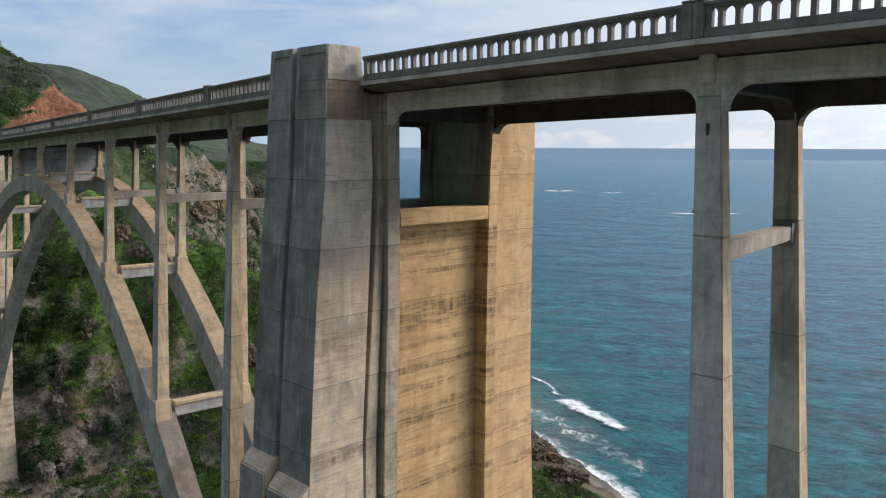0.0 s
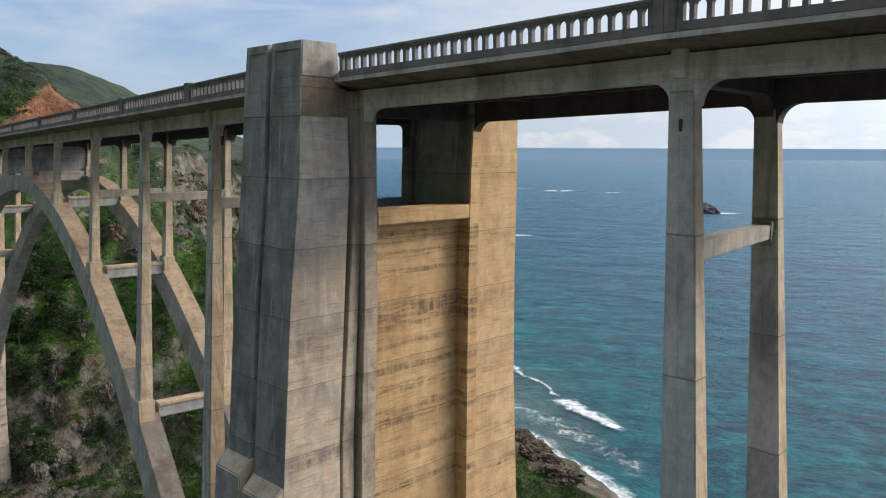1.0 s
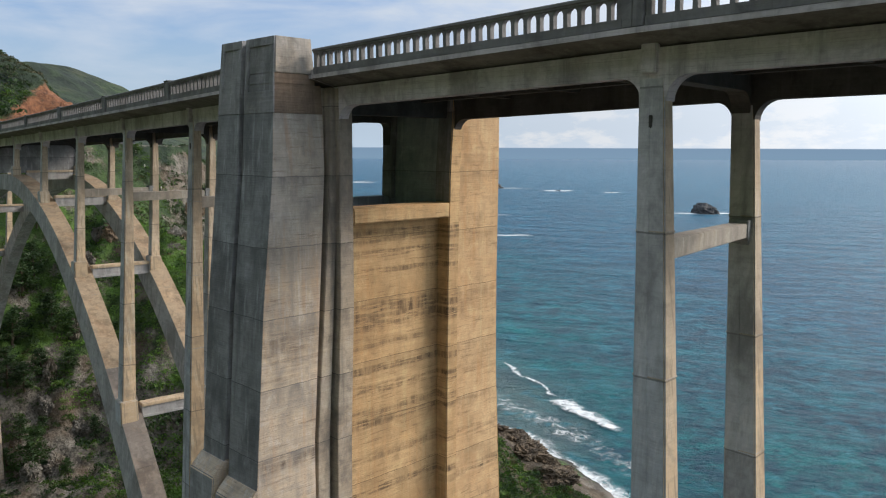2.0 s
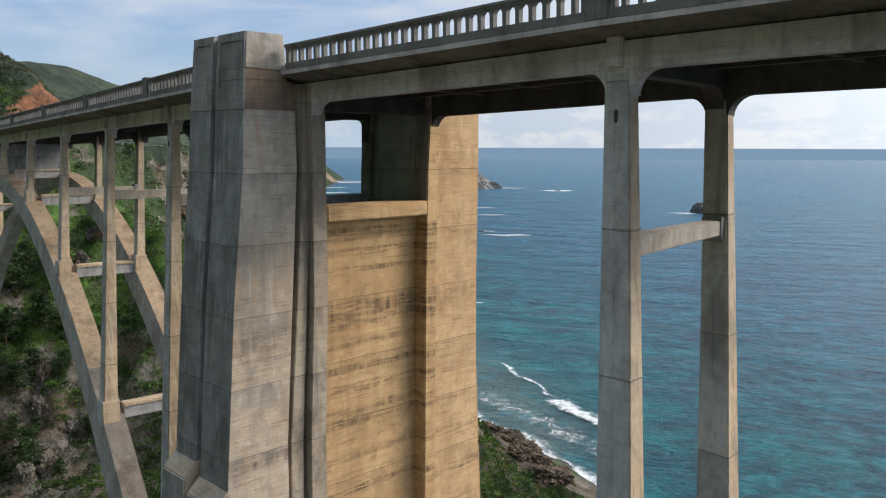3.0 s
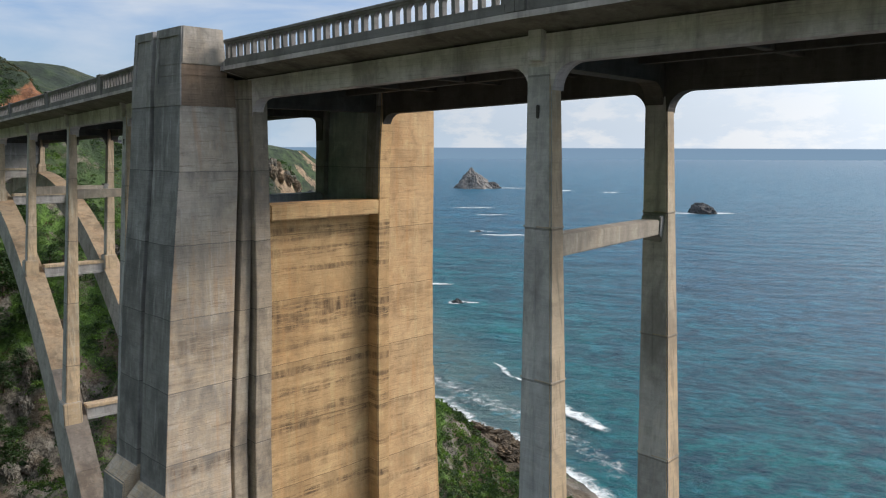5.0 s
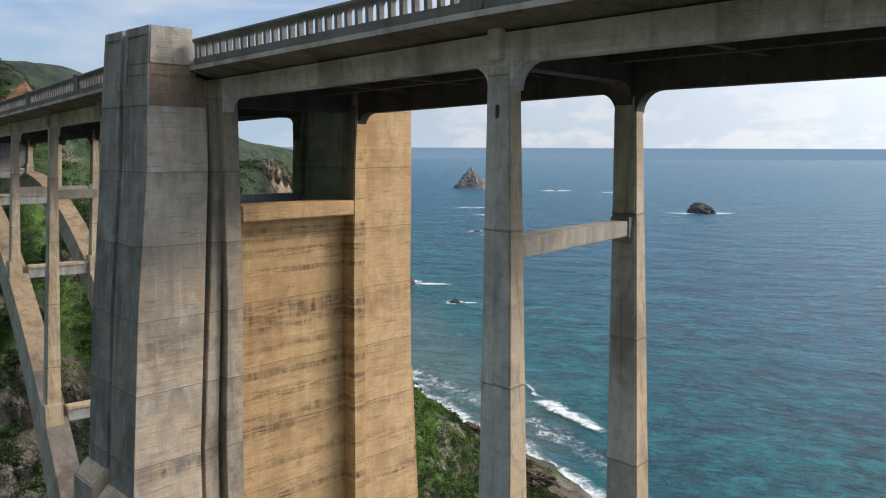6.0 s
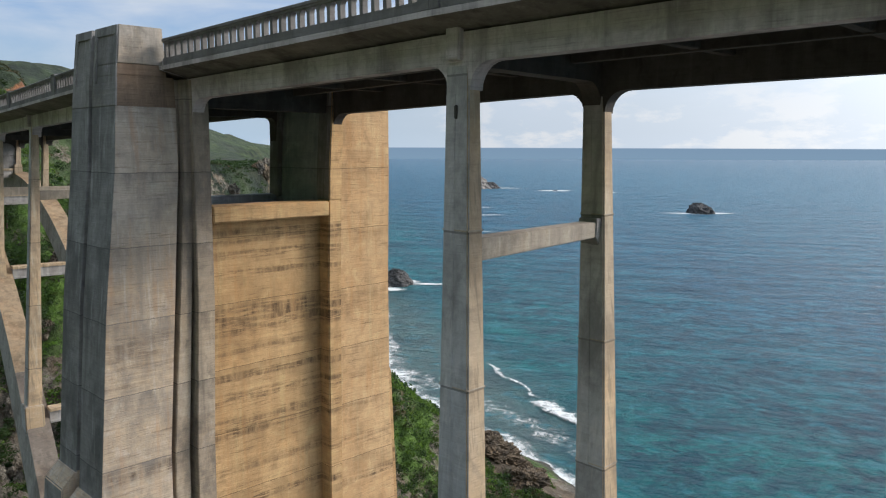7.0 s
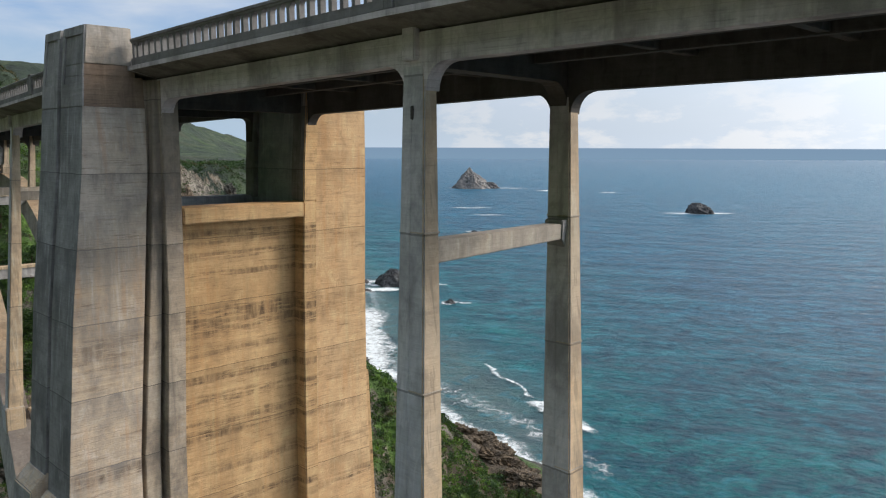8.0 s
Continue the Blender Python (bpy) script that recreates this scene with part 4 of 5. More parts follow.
def rib_strut(x, rise=0.45):
    ob = empty("rib_strut", "concrete strut between the two arch ribs", "strut", "arch struts")
    z = arch_top(x) + rise
    ob.matrix_world = Matrix.Translation((x + BATTER[0] * (72 - z), line_y(x) - 0.1 + BATTER[1] * (72 - z), z)) @ Matrix.Rotation(-math.atan(SLEW), 4, "Z")
    far = WIDE + OFF[1]
    # the top's sunlight is given by a paler, warmer concrete
    part("top_flange", block(-0.45, 0.45, 0.70, far - 0.70, -0.22, 0.0, 0.03), PALE, ob)
    part("web", block(-0.36, 0.36, 0.70, far - 0.70, -0.80, -0.216, 0.0), ARCH, ob)
    part("bottom_flange", block(-0.45, 0.45, 0.70, far - 0.70, -0.98, -0.796, 0.03), ARCH, ob)
    return ob


OFF_RIGHT, OFF = (-0.54, -0.02), (0.0, -0.7)  # how far the sea-side columns stand off square
deck_span(P_ONE, P_NEXT, off0=OFF_RIGHT)
deck_span(P_NEXT, P_NEXT + 17.0)
deck_span(T_RIGHT - 0.2, P_ONE, off1=OFF_RIGHT)
deck_span(T_LEFT, T_RIGHT - 0.2, beams=False)
deck_span(BENTS[0], T_LEFT, off0=OFF)
for xb, xa in zip(BENTS, BENTS[1:]):
    deck_span(xa, xb, cross=2, off0=OFF, off1=OFF)
deck_span(-165.0, BENTS[-1], cross=2, off0=OFF, off1=OFF)

for v in (-1.4, 8.0):
    balustrade(P_NEXT, P_NEXT + 17.0, v)
    balustrade(P_ONE, P_NEXT, v)
    balustrade(T_RIGHT - 0.25, P_ONE, v, post0=False)
    balustrade(BENTS[0] - 0.7, T_LEFT + 0.1, v, post1=False)
    for xb, xa in zip(BENTS[:7], BENTS[1:7]):
        balustrade(xa - 0.7, xb - 0.7, v)

pier(P_NEXT, 50.0, 0.41, 0.24, strut=(-6.1,), origin=(0.1, -0.4))
pier(P_ONE, 60.0, 0.41, 0.235, (-0.54, 0.46), strut=(-6.1,), spread=0.0125, origin=(0.10, -0.41))
bridge_tower()
far_tower()
pier(BENTS[0], 32.0, 0.31, 0.24, OFF, strut=(-5.6, -21.5), spread=0.0115, origin=(0.0, -0.25), label="tall concrete pier rising beside the arch springing")
for i, x in enumerate(BENTS[1:]):
    deep = max(line_z(x) - arch_top(x) + 0.05, 3.3)
    pier(x, deep, 0.30, 0.23, OFF, strut=(-5.6,) if deep > 9 else None, spread=0.012, origin=(0.0, -0.25), walls=deep < 6.0, label="slender concrete spandrel column pair standing on the arch ribs")
    rib_strut(x)
arch_rib(-0.1, 0.0)
arch_rib(WIDE + OFF[1] - 0.1, OFF[0])


# ---- land and sea ----
def hash2(ix, iy, seed):
    h = np.sin(ix * 127.1 + iy * 311.7 + seed * 74.7) * 43758.5453
    return h - np.floor(h)


def value_noise(x, y, seed=0):
    ix, iy = np.floor(x), np.floor(y)
    fx, fy = x - ix, y - iy
    fx, fy = fx * fx * (3 - 2 * fx), fy * fy * (3 - 2 * fy)
    a, b = hash2(ix, iy, seed), hash2(ix + 1, iy, seed)
    c, d = hash2(ix, iy + 1, seed), hash2(ix + 1, iy + 1, seed)
    return (a * (1 - fx) + b * fx) * (1 - fy) + (c * (1 - fx) + d * fx) * fy


def fbm(x, y, octaves=5, seed=0):
    total, amp, norm = 0.0, 1.0, 0.0
    for i in range(octaves):
        total = total + amp * value_noise(x, y, seed + i)
        norm += amp
        amp *= 0.5
        x, y = x * 2.03 + 5.1, y * 2.03 + 1.7
    return total / norm


def ease(a, lo, hi):
    t = np.clip((a - lo) / (hi - lo), 0, 1)
    return t * t * (3 - 2 * t)


def shore_y(x):
    """Where the land meets the sea."""
    return np.interp(x, [-2800, -1500, -1340, -900, -420, -350, -275, -188, -118, -85, -40, 100, 400],
                     [1560, 1100, 1000, 590, 300, 268, 230, 163, 148, 137, 112, 60, -60])


def land(x, y):
    """Height of the ground."""
    d = shore_y(x) - y + 14 * (fbm(x * 0.03, y * 0.03, 3, 40) - 0.5)
    s = -x + 0.7 * (y - 56)
    wall = 12 + 0.97 * np.clip(s - 142, 0, 62 - 8 * ease(y, 72, 110)) + 0.16 * np.clip(s - 204, 0, 300) * (1 - ease(y, 62, 112)) + 5 * ease(s, 215, 240) * (1 - ease(y, 75, 105))
    wall = wall + (0.20 * np.clip(-x - 330, 0, 420) - 0.17 * np.clip(-x - 930, 0, 450)) * ease(d, 20, 260)
    wall = wall + 20 * np.exp(-((x + 300) / 70) ** 2 - ((y - 65) / 45) ** 2)
    spur = 26 * np.exp(-((x + 104 + 0.45 * (y - 92)) / 17) ** 2) * np.exp(-((y - 90) / 30) ** 2)
    north = (34 * ease(x, -72, -22) * (1 - 0.8 * ease(y, 38, 80)) + 10)
    z = np.maximum(wall + spur, north * (1 - ease(-x, 60, 90)) + wall * ease(-x, 60, 90))
    rough = (fbm(x * 0.045, y * 0.045, 5, 3) - 0.5) * 13 * ease(z, 3, 30) * (1 - 0.75 * ease(-x, 215, 260))
    ridged = np.abs(fbm(x * 0.085 + y * 0.03, y * 0.07, 5, 11) - 0.5) * -18 + 2.2
    z = z + rough + ridged * ease(z, 6, 26) * (1 - 0.9 * ease(-x, 215, 260))
    z = z + (fbm(x * 0.012, y * 0.012, 4, 21) - 0.5) * 26 * ease(-x, 420, 700) * ease(d, 10, 120)
    z = z - 26 * np.abs(fbm(x * 0.006 + 3, y * 0.009, 4, 61) - 0.5) * ease(-x, 300, 520) * ease(d, 20, 150)
    crag = np.exp(-((x + 148) / 18) ** 2 - ((y - 52) / 15) ** 2)
    z = z + crag * ((fbm(x * 0.22, y * 0.22, 5, 51) - 0.5) * 8 - np.abs(fbm(x * 0.16, y * 0.16, 4, 52) - 0.5) * 12 + 1.6)
    steep = 0.72 + 1.3 * ease(-x, 195, 262)
    cliff = np.where(d > 0, 0.4 + 0.3 * np.minimum(d, 6) + steep * np.clip(d - 7, 0, None), 0.12 * d)
    # unseen rise added inland to keep low sky light off the bridge
    inland = 1.0 * np.clip(-55 - y, 0, 280) * ease(-55 - y, 0, 50)
    z = lerp(z, 72.0, ease(np.hypot(x + 224, (y - 101) * 1.3), 29, 18))
    return np.minimum(z, cliff) + inland + 0.5 * (fbm(x * 0.4, y * 0.4, 3, 31) - 0.5)


def steps(lo, hi, fine_lo, fine_hi, fine, grow):
    out = list(np.arange(fine_lo, fine_hi, fine))
    g, p = fine, fine_hi
    while p < hi:
        out.append(p)
        g *= grow
        p += g
    g, p = fine, fine_lo - fine
    while p > lo:
        out.insert(0, p)
        g *= grow
        p -= g
    return np.array(out)


def sheet(name, xs, ys, height, material):
    X, Y = np.meshgrid(xs, ys)
    Z = height(X, Y)
    verts = np.stack([X.ravel(), Y.ravel(), Z.ravel()], 1)
    nx, ny = len(xs), len(ys)
    idx = np.arange(nx * ny).reshape(ny, nx)
    faces = np.stack([idx[:-1, :-1], idx[:-1, 1:], idx[1:, 1:], idx[1:, :-1]], -1).reshape(-1, 4)
    return data_object(name, verts.tolist(), faces.tolist(), material, smooth=True)


ground = sheet("ground", steps(-2700, 380, -275, -62, 1.25, 1.06), steps(-380, 1500, 18, 175, 1.25, 1.07), land, GROUND)
tagged(ground, "rocky canyon hillsides with green coastal scrub above the sea", "hillside", kind="structure")

sea_xs = steps(-6500, 6500, -700, 100, 20, 1.2)
sea_ys = steps(-400, 6500, 60, 900, 20, 1.2)
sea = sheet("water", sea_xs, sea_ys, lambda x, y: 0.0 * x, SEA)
tagged(sea, "rippled blue-green ocean, turquoise over the shallows", "sea", kind="structure")


# ---- surf ----
def ribbon(points, widths, z=0.16, n=None):
    """A strip of foam along a line; full in its middle and thinning to the edges."""
    pts = np.array(points, float)
    verts, uvs, faces = [], [], []
    cols = 6
    for i, (p, w) in enumerate(zip(pts, widths)):
        a, b = pts[max(i - 1, 0)], pts[min(i + 1, len(pts) - 1)]
        t = (b - a) / np.linalg.norm(b - a)
        nrm = np.array((-t[1], t[0]))
        end = min(1.0, i / 3, (len(pts) - 1 - i) / 3)
        for j in range(cols + 1):
            q = p + nrm * w * (j / cols - 0.5)
            verts.append((q[0], q[1], z))
            uvs.append((i / len(pts), (1 - abs(2 * j / cols - 1) ** 1.6) * end))
    for i in range(len(pts) - 1):
        for j in range(cols):
            k = i * (cols + 1) + j
            faces.append((k, k + 1, k + cols + 2, k + cols + 1))
    return verts, uvs, faces


def foam_strip(points, widths, label, z=0.16, material=None):
    verts, uvs, faces = ribbon(points, widths, z)
    return tagged(data_object("surf", verts, faces, material or FOAM, uvs=uvs), label, "surf", "surf", "stuff")


rng = np.random.default_rng(7)
xs = np.arange(-420, -50, 5.0)
foam_strip([(x, shore_y(x) + 1.5 + 7 * (fbm(x * 0.12, 0 * x, 3, 8) - 0.5)) for x in xs], [9 + 24 * fbm(x * 0.05, 0 * x, 3, 5) * float(ease(-x, 145, 185)) for x in xs], "white surf washing the foot of the cliffs")
xs = np.arange(-330, -70, 5.0)
foam_strip([(x, shore_y(x) + 13 + 12 * (fbm(x * 0.03, 0 * x, 3, 18) - 0.5)) for x in xs], [11 + 16 * fbm(x * 0.06, 0 * x, 3, 15) for x in xs], "thin lacy foam behind a spent wave", 0.12, LACE)
foam_strip([(lerp(-170, -131, i / 30), lerp(199.5, 182.5, i / 30) + 1.2 * math.sin(i * 0.4) + rng.normal(0, 0.35)) for i in range(31)], [(3.4 if 4 < i < 11 else 1.9) * rng.uniform(0.7, 1.4) for i in range(31)], "thin white crest of a breaking wave", 0.5, FOAM)
foam_strip([(lerp(-133, -104, i / 24), lerp(180.5, 170.5, i / 24) + rng.normal(0, 0.4)) for i in range(25)], [(8.0 - 5.0 * (i / 24) ** 2) * rng.uniform(0.75, 1.25) for i in range(25)], "thick white end of a breaking wave", 0.6, WASH)
xs = np.arange(-268, -168, 3.0)
foam_strip([(x, shore_y(x) + 7 + 5 * (fbm(x * 0.09, 0 * x, 3, 58) - 0.5)) for x in xs], [8 + 16 * fbm(x * 0.11, 0 * x, 3, 55) for x in xs], "thick white wash below the sea cliff", 0.24, WASH)


xs = np.arange(-112, -78, 2.0)
foam_strip([(x, shore_y(x) - 2.0 + 4 * (fbm(x * 0.2, 0 * x, 3, 68) - 0.5)) for x in xs], [9 + 5 * fbm(x * 0.2, 0 * x, 3, 65) for x in xs], "white wash running up to the headland rocks", 0.9, WASH)


def drift(x, y, length, width, label="long thin line of foam over a reef"):
    """A line of foam lying along the swell."""
    return foam_strip([(x + length * (i / 12 - 0.5) * 0.72, y + length * (i / 12 - 0.5) * 0.69 + 0.04 * length * math.sin(i * 0.9)) for i in range(13)], [width * (0.6 + 0.7 * math.sin(i * 0.26)) for i in range(13)], label, 0.25, DENSE)


for x, y, length, width in ((-806, 1083, 62, 26), (-717, 1108, 34, 16), (-414, 826, 90, 16), (-935, 1075, 90, 14), (-420, 500, 45, 7), (-1290, 1015, 120, 22), (-560, 640, 40, 6), (-300, 262, 34, 9), (-312, 285, 30, 8), (-640, 700, 55, 7), (-330, 260, 40, 10)):
    drift(x, y, length, width)


def whitecaps(count, seed):
    """Small scattered crests."""
    rnd = np.random.default_rng(seed)
    verts, uvs, faces = [], [], []
    for _ in range(count):
        k = rnd.uniform(0, 1) ** 1.5
        fwd, side = lerp(330, 1100, k), rnd.uniform(-0.25, 0.62)
        x, y = 0.707 * (side - 1) * fwd, 0.707 * (side + 1) * fwd
        if y < shore_y(x) + 25:
            continue
        length, width = rnd.uniform(3, 9) * (1 + fwd / 500), rnd.uniform(0.5, 1.3) * (1 + fwd / 500)
        v, u, f = ribbon([(x + length * (i / 6 - 0.5) * 0.75, y + length * (i / 6 - 0.5) * 0.66) for i in range(7)], [width] * 7, 0.3)
        n = len(verts)
        verts, uvs = verts + v, uvs + u
        faces += [tuple(i + n for i in q) for q in f]
    return tagged(data_object("whitecaps", verts, faces, FOAM, uvs=uvs), "small scattered white wave crests on open water", "whitecaps", "", "stuff")


whitecaps(18, 12)


# ---- sea stacks ----
def stack(x, y, sx, sy, h, seed, material, label, lean=0.0, peak=0.9):
    """A sea rock: a jagged cone of stone with ledges."""
    bm = bmesh.new()
    bmesh.ops.create_icosphere(bm, subdivisions=5, radius=1.0)
    for v in bm.verts:
        p = v.co.copy()
        n1 = noise.fractal(p * 1.6 + Vector((seed, 0, 0)), 0.9, 2.1, 6)
        n2 = noise.fractal(p * 4.5 + Vector((0, seed, 0)), 0.8, 2.1, 5)
        r = 1.0 + 0.20 * n1 + 0.07 * n2
        up = max(p.z, -0.2)
        flat = (1 - peak * max(up, 0)) * r
        v.co = Vector((p.x * flat * sx + lean * up * sx, p.y * flat * sy, up * h * (0.86 + 0.20 * n1 + 0.05 * n2)))
    ob = mesh_object("sea_rock", bm, material)
    ob.location = (x, y, -0.6)
    tagged(ob, label, "sea rock", "sea stacks")
    wob = np.random.default_rng(int(seed * 10))
    ring = [(x + (sx * 0.95 + 0.6) * math.cos(a * 0.4) * (1 + 0.25 * math.sin(seed + 2 * a)), y + (sy * 0.95 + 0.6) * math.sin(a * 0.4)) for a in range(17)]
    ring = [(px + wob.normal(0, 0.10 * sx + 0.3), py + wob.normal(0, 0.10 * sy + 0.3)) for px, py in ring]
    foam_strip(ring, [(1.6 + 0.7 * sx) * wob.uniform(0.3, 1.5) for a in range(17)], "white foam ringing a sea rock", 0.2, FOAM)
    foam_strip([(x + (0.6 * sx + 2.0 + i * 0.35 * sx) * 0.7 + wob.normal(0, 0.4), y + (0.6 * sy + 2.0 + i * 0.35 * sy) * 0.7 + wob.normal(0, 0.4)) for i in range(7)], [(1.2 + 0.5 * sx) * wob.uniform(0.5, 1.2) for i in range(7)], "foam trailing off a sea rock", 0.22, DENSE)
    return ob


stack(-962, 1046, 40, 34, 38, 1.3, PALE_STACK, "tall pale pointed sea stack ringed by surf", -0.12, 0.66)
stack(-938, 1066, 20, 20, 13, 2.9, STACK, "dark low shoulder of rock beside the tall sea stack", 0.0, 0.4)
stack(-414, 829, 15, 12, 13.0, 4.1, STACK, "dark blocky sea rock ringed by surf", -0.25, 0.02)
stack(-306, 281, 10, 9, 9.5, 7.7, STACK, "dark blocky rock beside the surf", 0.1, 0.3)
stack(-322, 272, 6, 5, 4.0, 9.2, STACK, "low dark wave-washed rock", 0, 0.5)
stack(-300, 258, 4, 3.5, 2.2, 2.2, STACK, "low dark wave-washed rock", 0, 0.5)
stack(-249, 266, 3.4, 2.8, 2.8, 5.9, STACK, "low dark wave-washed rock", 0, 0.5)
stack(-806, 1083, 7, 5, 2.2, 3.3, STACK, "low dark wave-washed rock", 0, 0.5)
stack(-717, 1108, 4, 4, 1.6, 8.8, STACK, "low dark wave-washed rock", 0, 0.5)
stack(-455, 505, 5, 4, 2.0, 6.1, STACK, "low dark wave-washed rock", 0, 0.5)
stack(-1400, 1038, 20, 17, 21, 11.1, STACK, "dark pointed sea rock off the far headland", 0.0, 0.6)
stack(-1345, 1010, 13, 11, 8, 12.4, STACK, "dark low sea rock at the far cliff foot", 0.0, 0.5)
stack(-1012, 746, 9, 8, 8, 14.2, STACK, "dark blocky rock beside the far cliff", 0.0, 0.4)
stack(-1024, 738, 7, 6, 7, 15.7, STACK, "dark blocky rock beside the far cliff", 0.0, 0.4)
for x, y, length, width in ((-1150, 850, 95, 13), (-1330, 1050, 120, 15), (-1020, 765, 80, 12)):
    drift(x, y, length, width)


# ---- outcrops on the slopes ----
def outcrop(x, y, size, tall, seed, material, label):
    """A jagged, fissured mass of rock standing out of the slope."""
    bm = bmesh.new()
    bmesh.ops.create_icosphere(bm, subdivisions=5, radius=1.0)
    turn = seed * 1.7
    for v in bm.verts:
        p = v.co.copy()
        n1 = noise.fractal(p * 1.3 + Vector((seed, 2, 0)), 0.9, 2.2, 5)
        crack = abs(noise.fractal(Vector((p.x * 3.2 + seed, p.y * 3.2, p.z * 1.1)), 0.8, 2.1, 4))
        chip = noise.cell(p * 3.1 + Vector((seed, seed, 0))) + 0.6 * noise.cell(p * 6.3 + Vector((0, seed, 1)))
        r = 1.0 + 0.46 * n1 - 0.42 * crack + 0.06 * chip
        q = Vector((p.x * r * size * 0.8, p.y * r * size, p.z * r * tall))
        v.co = Vector((q.x * math.cos(turn) - q.y * math.sin(turn), q.x * math.sin(turn) + q.y * math.cos(turn), q.z))
    ob = mesh_object("rock_outcrop", bm, material)
    ob.location = (x, y, float(land(np.array(x), np.array(y))))
    return tagged(ob, label, "rock", "rock outcrops")


for i, (x, y, size, tall) in enumerate(((-160, 54, 1.6, 3.0), (-156, 52, 1.8, 2.6), (-151, 56, 2.0, 2.2), (-153, 61, 1.6, 2.6), (-147, 50, 2.2, 2.0), (-164, 61, 1.8, 2.4), (-170, 66, 2.0, 2.6), (-145, 45, 1.8, 2.0),
                                        (-138, 82, 2.2, 3.0))):
    outcrop(x, y, size, tall, i * 3.1 + 0.7, ROCK, "grey fissured rock outcrop breaking through the scrub")
# brown furrowed rock along the brink of the headland
for i in range(14):
    k = i / 13
    big = 1.3 + 0.9 * abs(math.sin(i * 2.3))
    outcrop(lerp(-108, -80, k) + 1.8 * math.sin(i * 1.9), lerp(127, 114, k) + 3.0 * math.sin(i * 2.7), big * 1.7, big * 0.8, 40 + 3.7 * i, MUD_ROCK, "brown furrowed rock along the brink of the headland")
# broken ribs of rock running down the far slope
rock_rnd = np.random.default_rng(21)
for (xa, ya), (xb, yb), count, size in (((-221, 138), (-206, 108), 12, 2.6), ((-214, 120), (-186, 112), 8, 2.0), ((-204, 124), (-178, 104), 7, 1.9), ((-186, 92), (-160, 84), 8, 1.7), ((-178, 72), (-164, 78), 6, 1.6), ((-216, 134), (-196, 128), 6, 1.9)):
    for i in range(count):
        k = (i + rock_rnd.uniform(0, 0.8)) / count
        big = size * rock_rnd.uniform(0.55, 1.25)
        outcrop(lerp(xa, xb, k) + rock_rnd.normal(0, 1.0), lerp(ya, yb, k) + rock_rnd.normal(0, 1.0), big, big * rock_rnd.uniform(1.0, 1.7), 90 + 7.3 * i + xa * 0.37, TAN_ROCK if rock_rnd.random() < 0.35 else ROCK, "grey fissured rock outcrop breaking through the scrub")


for i in range(16):
    k = i / 15
    big = rock_rnd.uniform(1.5, 2.8)
    outcrop(lerp(-262, -243, k) + rock_rnd.normal(0, 2.0), lerp(188, 158, k) + rock_rnd.normal(0, 2.0), big, big * rock_rnd.uniform(0.8, 1.4), 300 + 5.1 * i, TAN_ROCK if i % 3 else ROCK, "tan fissured rock on the sea cliff")


# ---- plants ----
def leaf_cloud(count, reach, size, rnd, flat=1.0):
    """Small crossed leaf blades scattered through a rounded, uneven volume."""
    verts, faces = [], []
    for _ in range(count):
        while True:
            p = np.array([rnd.uniform(-1, 1), rnd.uniform(-1, 1), rnd.uniform(0, 1)])
            if 0.25 < p.dot(p) < 1.0:
                break
        p = p * (reach[0], reach[1], reach[2])
        a, b = rnd.normal(size=3), rnd.normal(size=3)
        a /= np.linalg.norm(a)
        b -= a * a.dot(b)
        b /= np.linalg.norm(b)
        b[2] *= flat
        s = size * rnd.uniform(0.6, 1.4)
        k = len(verts)
        verts += [tuple(p - a * s), tuple(p + b * s * 0.55), tuple(p + a * s), tuple(p - b * s * 0.55)]
        faces.append((k, k + 1, k + 2, k + 3))
    return verts, faces


def scrub(count, region, size, blades, material, label, seed, cut, steepest=2.6):
    """Low shrubs over a stretch of hillside, as one mass: patches where a slow noise runs above cut."""
    rnd = np.random.default_rng(seed)
    kinds = np.array([leaf_cloud(blades, (1, 1, 0.75), 0.17, rnd)[0] for _ in range(8)])
    x, y = rnd.uniform(region[0], region[1], count * 3), rnd.uniform(region[2], region[3], count * 3)
    z = land(x, y)
    slope = np.hypot(land(x + 0.7, y) - z, land(x, y + 0.7) - z) / 0.7
    ok = (z > 4) & ((z < 74) | (np.hypot(x - CUT[0], y - CUT[1]) > 28) | (z - 0.154 * x - 0.8 * y > CUT_EDGE + 0.4)) & (np.hypot(x + 226, y - 100) > 15) & (np.hypot(x + 251, y - 172) > 7) & (np.hypot(x + 91, y - 118) > 18 * fbm(x * 0.2, y * 0.2, 2, 77) + 2) & (slope < steepest) & (fbm(x * 0.05, y * 0.05, 4, seed) + 0.25 * (fbm(x * 0.3, y * 0.3, 3, seed + 1) - 0.5) > cut)
    x, y, z = x[ok][:count], y[ok][:count], z[ok][:count]
    n = len(x)
    s, t, pick = size * rnd.lognormal(0, 0.42, n), rnd.uniform(0, 6.28, n), rnd.integers(0, 8, n)
    v = kinds[pick] * s[:, None, None]
    c, q = np.cos(t)[:, None], np.sin(t)[:, None]
    out = np.stack([x[:, None] + c * v[:, :, 0] - q * v[:, :, 1], y[:, None] + q * v[:, :, 0] + c * v[:, :, 1], (z - 0.2 * s)[:, None] + v[:, :, 2]], -1).reshape(-1, 3)
    faces = np.arange(len(out)).reshape(-1, 4)
    ob = data_object("scrub", out.tolist(), faces.tolist(), material)
    return tagged(ob, label, "shrubs", "hillside scrub", "stuff")


scrub(8500, (-220, -85, 28, 140), 0.66, 52, SHRUB, "bright green coastal scrub on the canyon side", 3, 0.39)
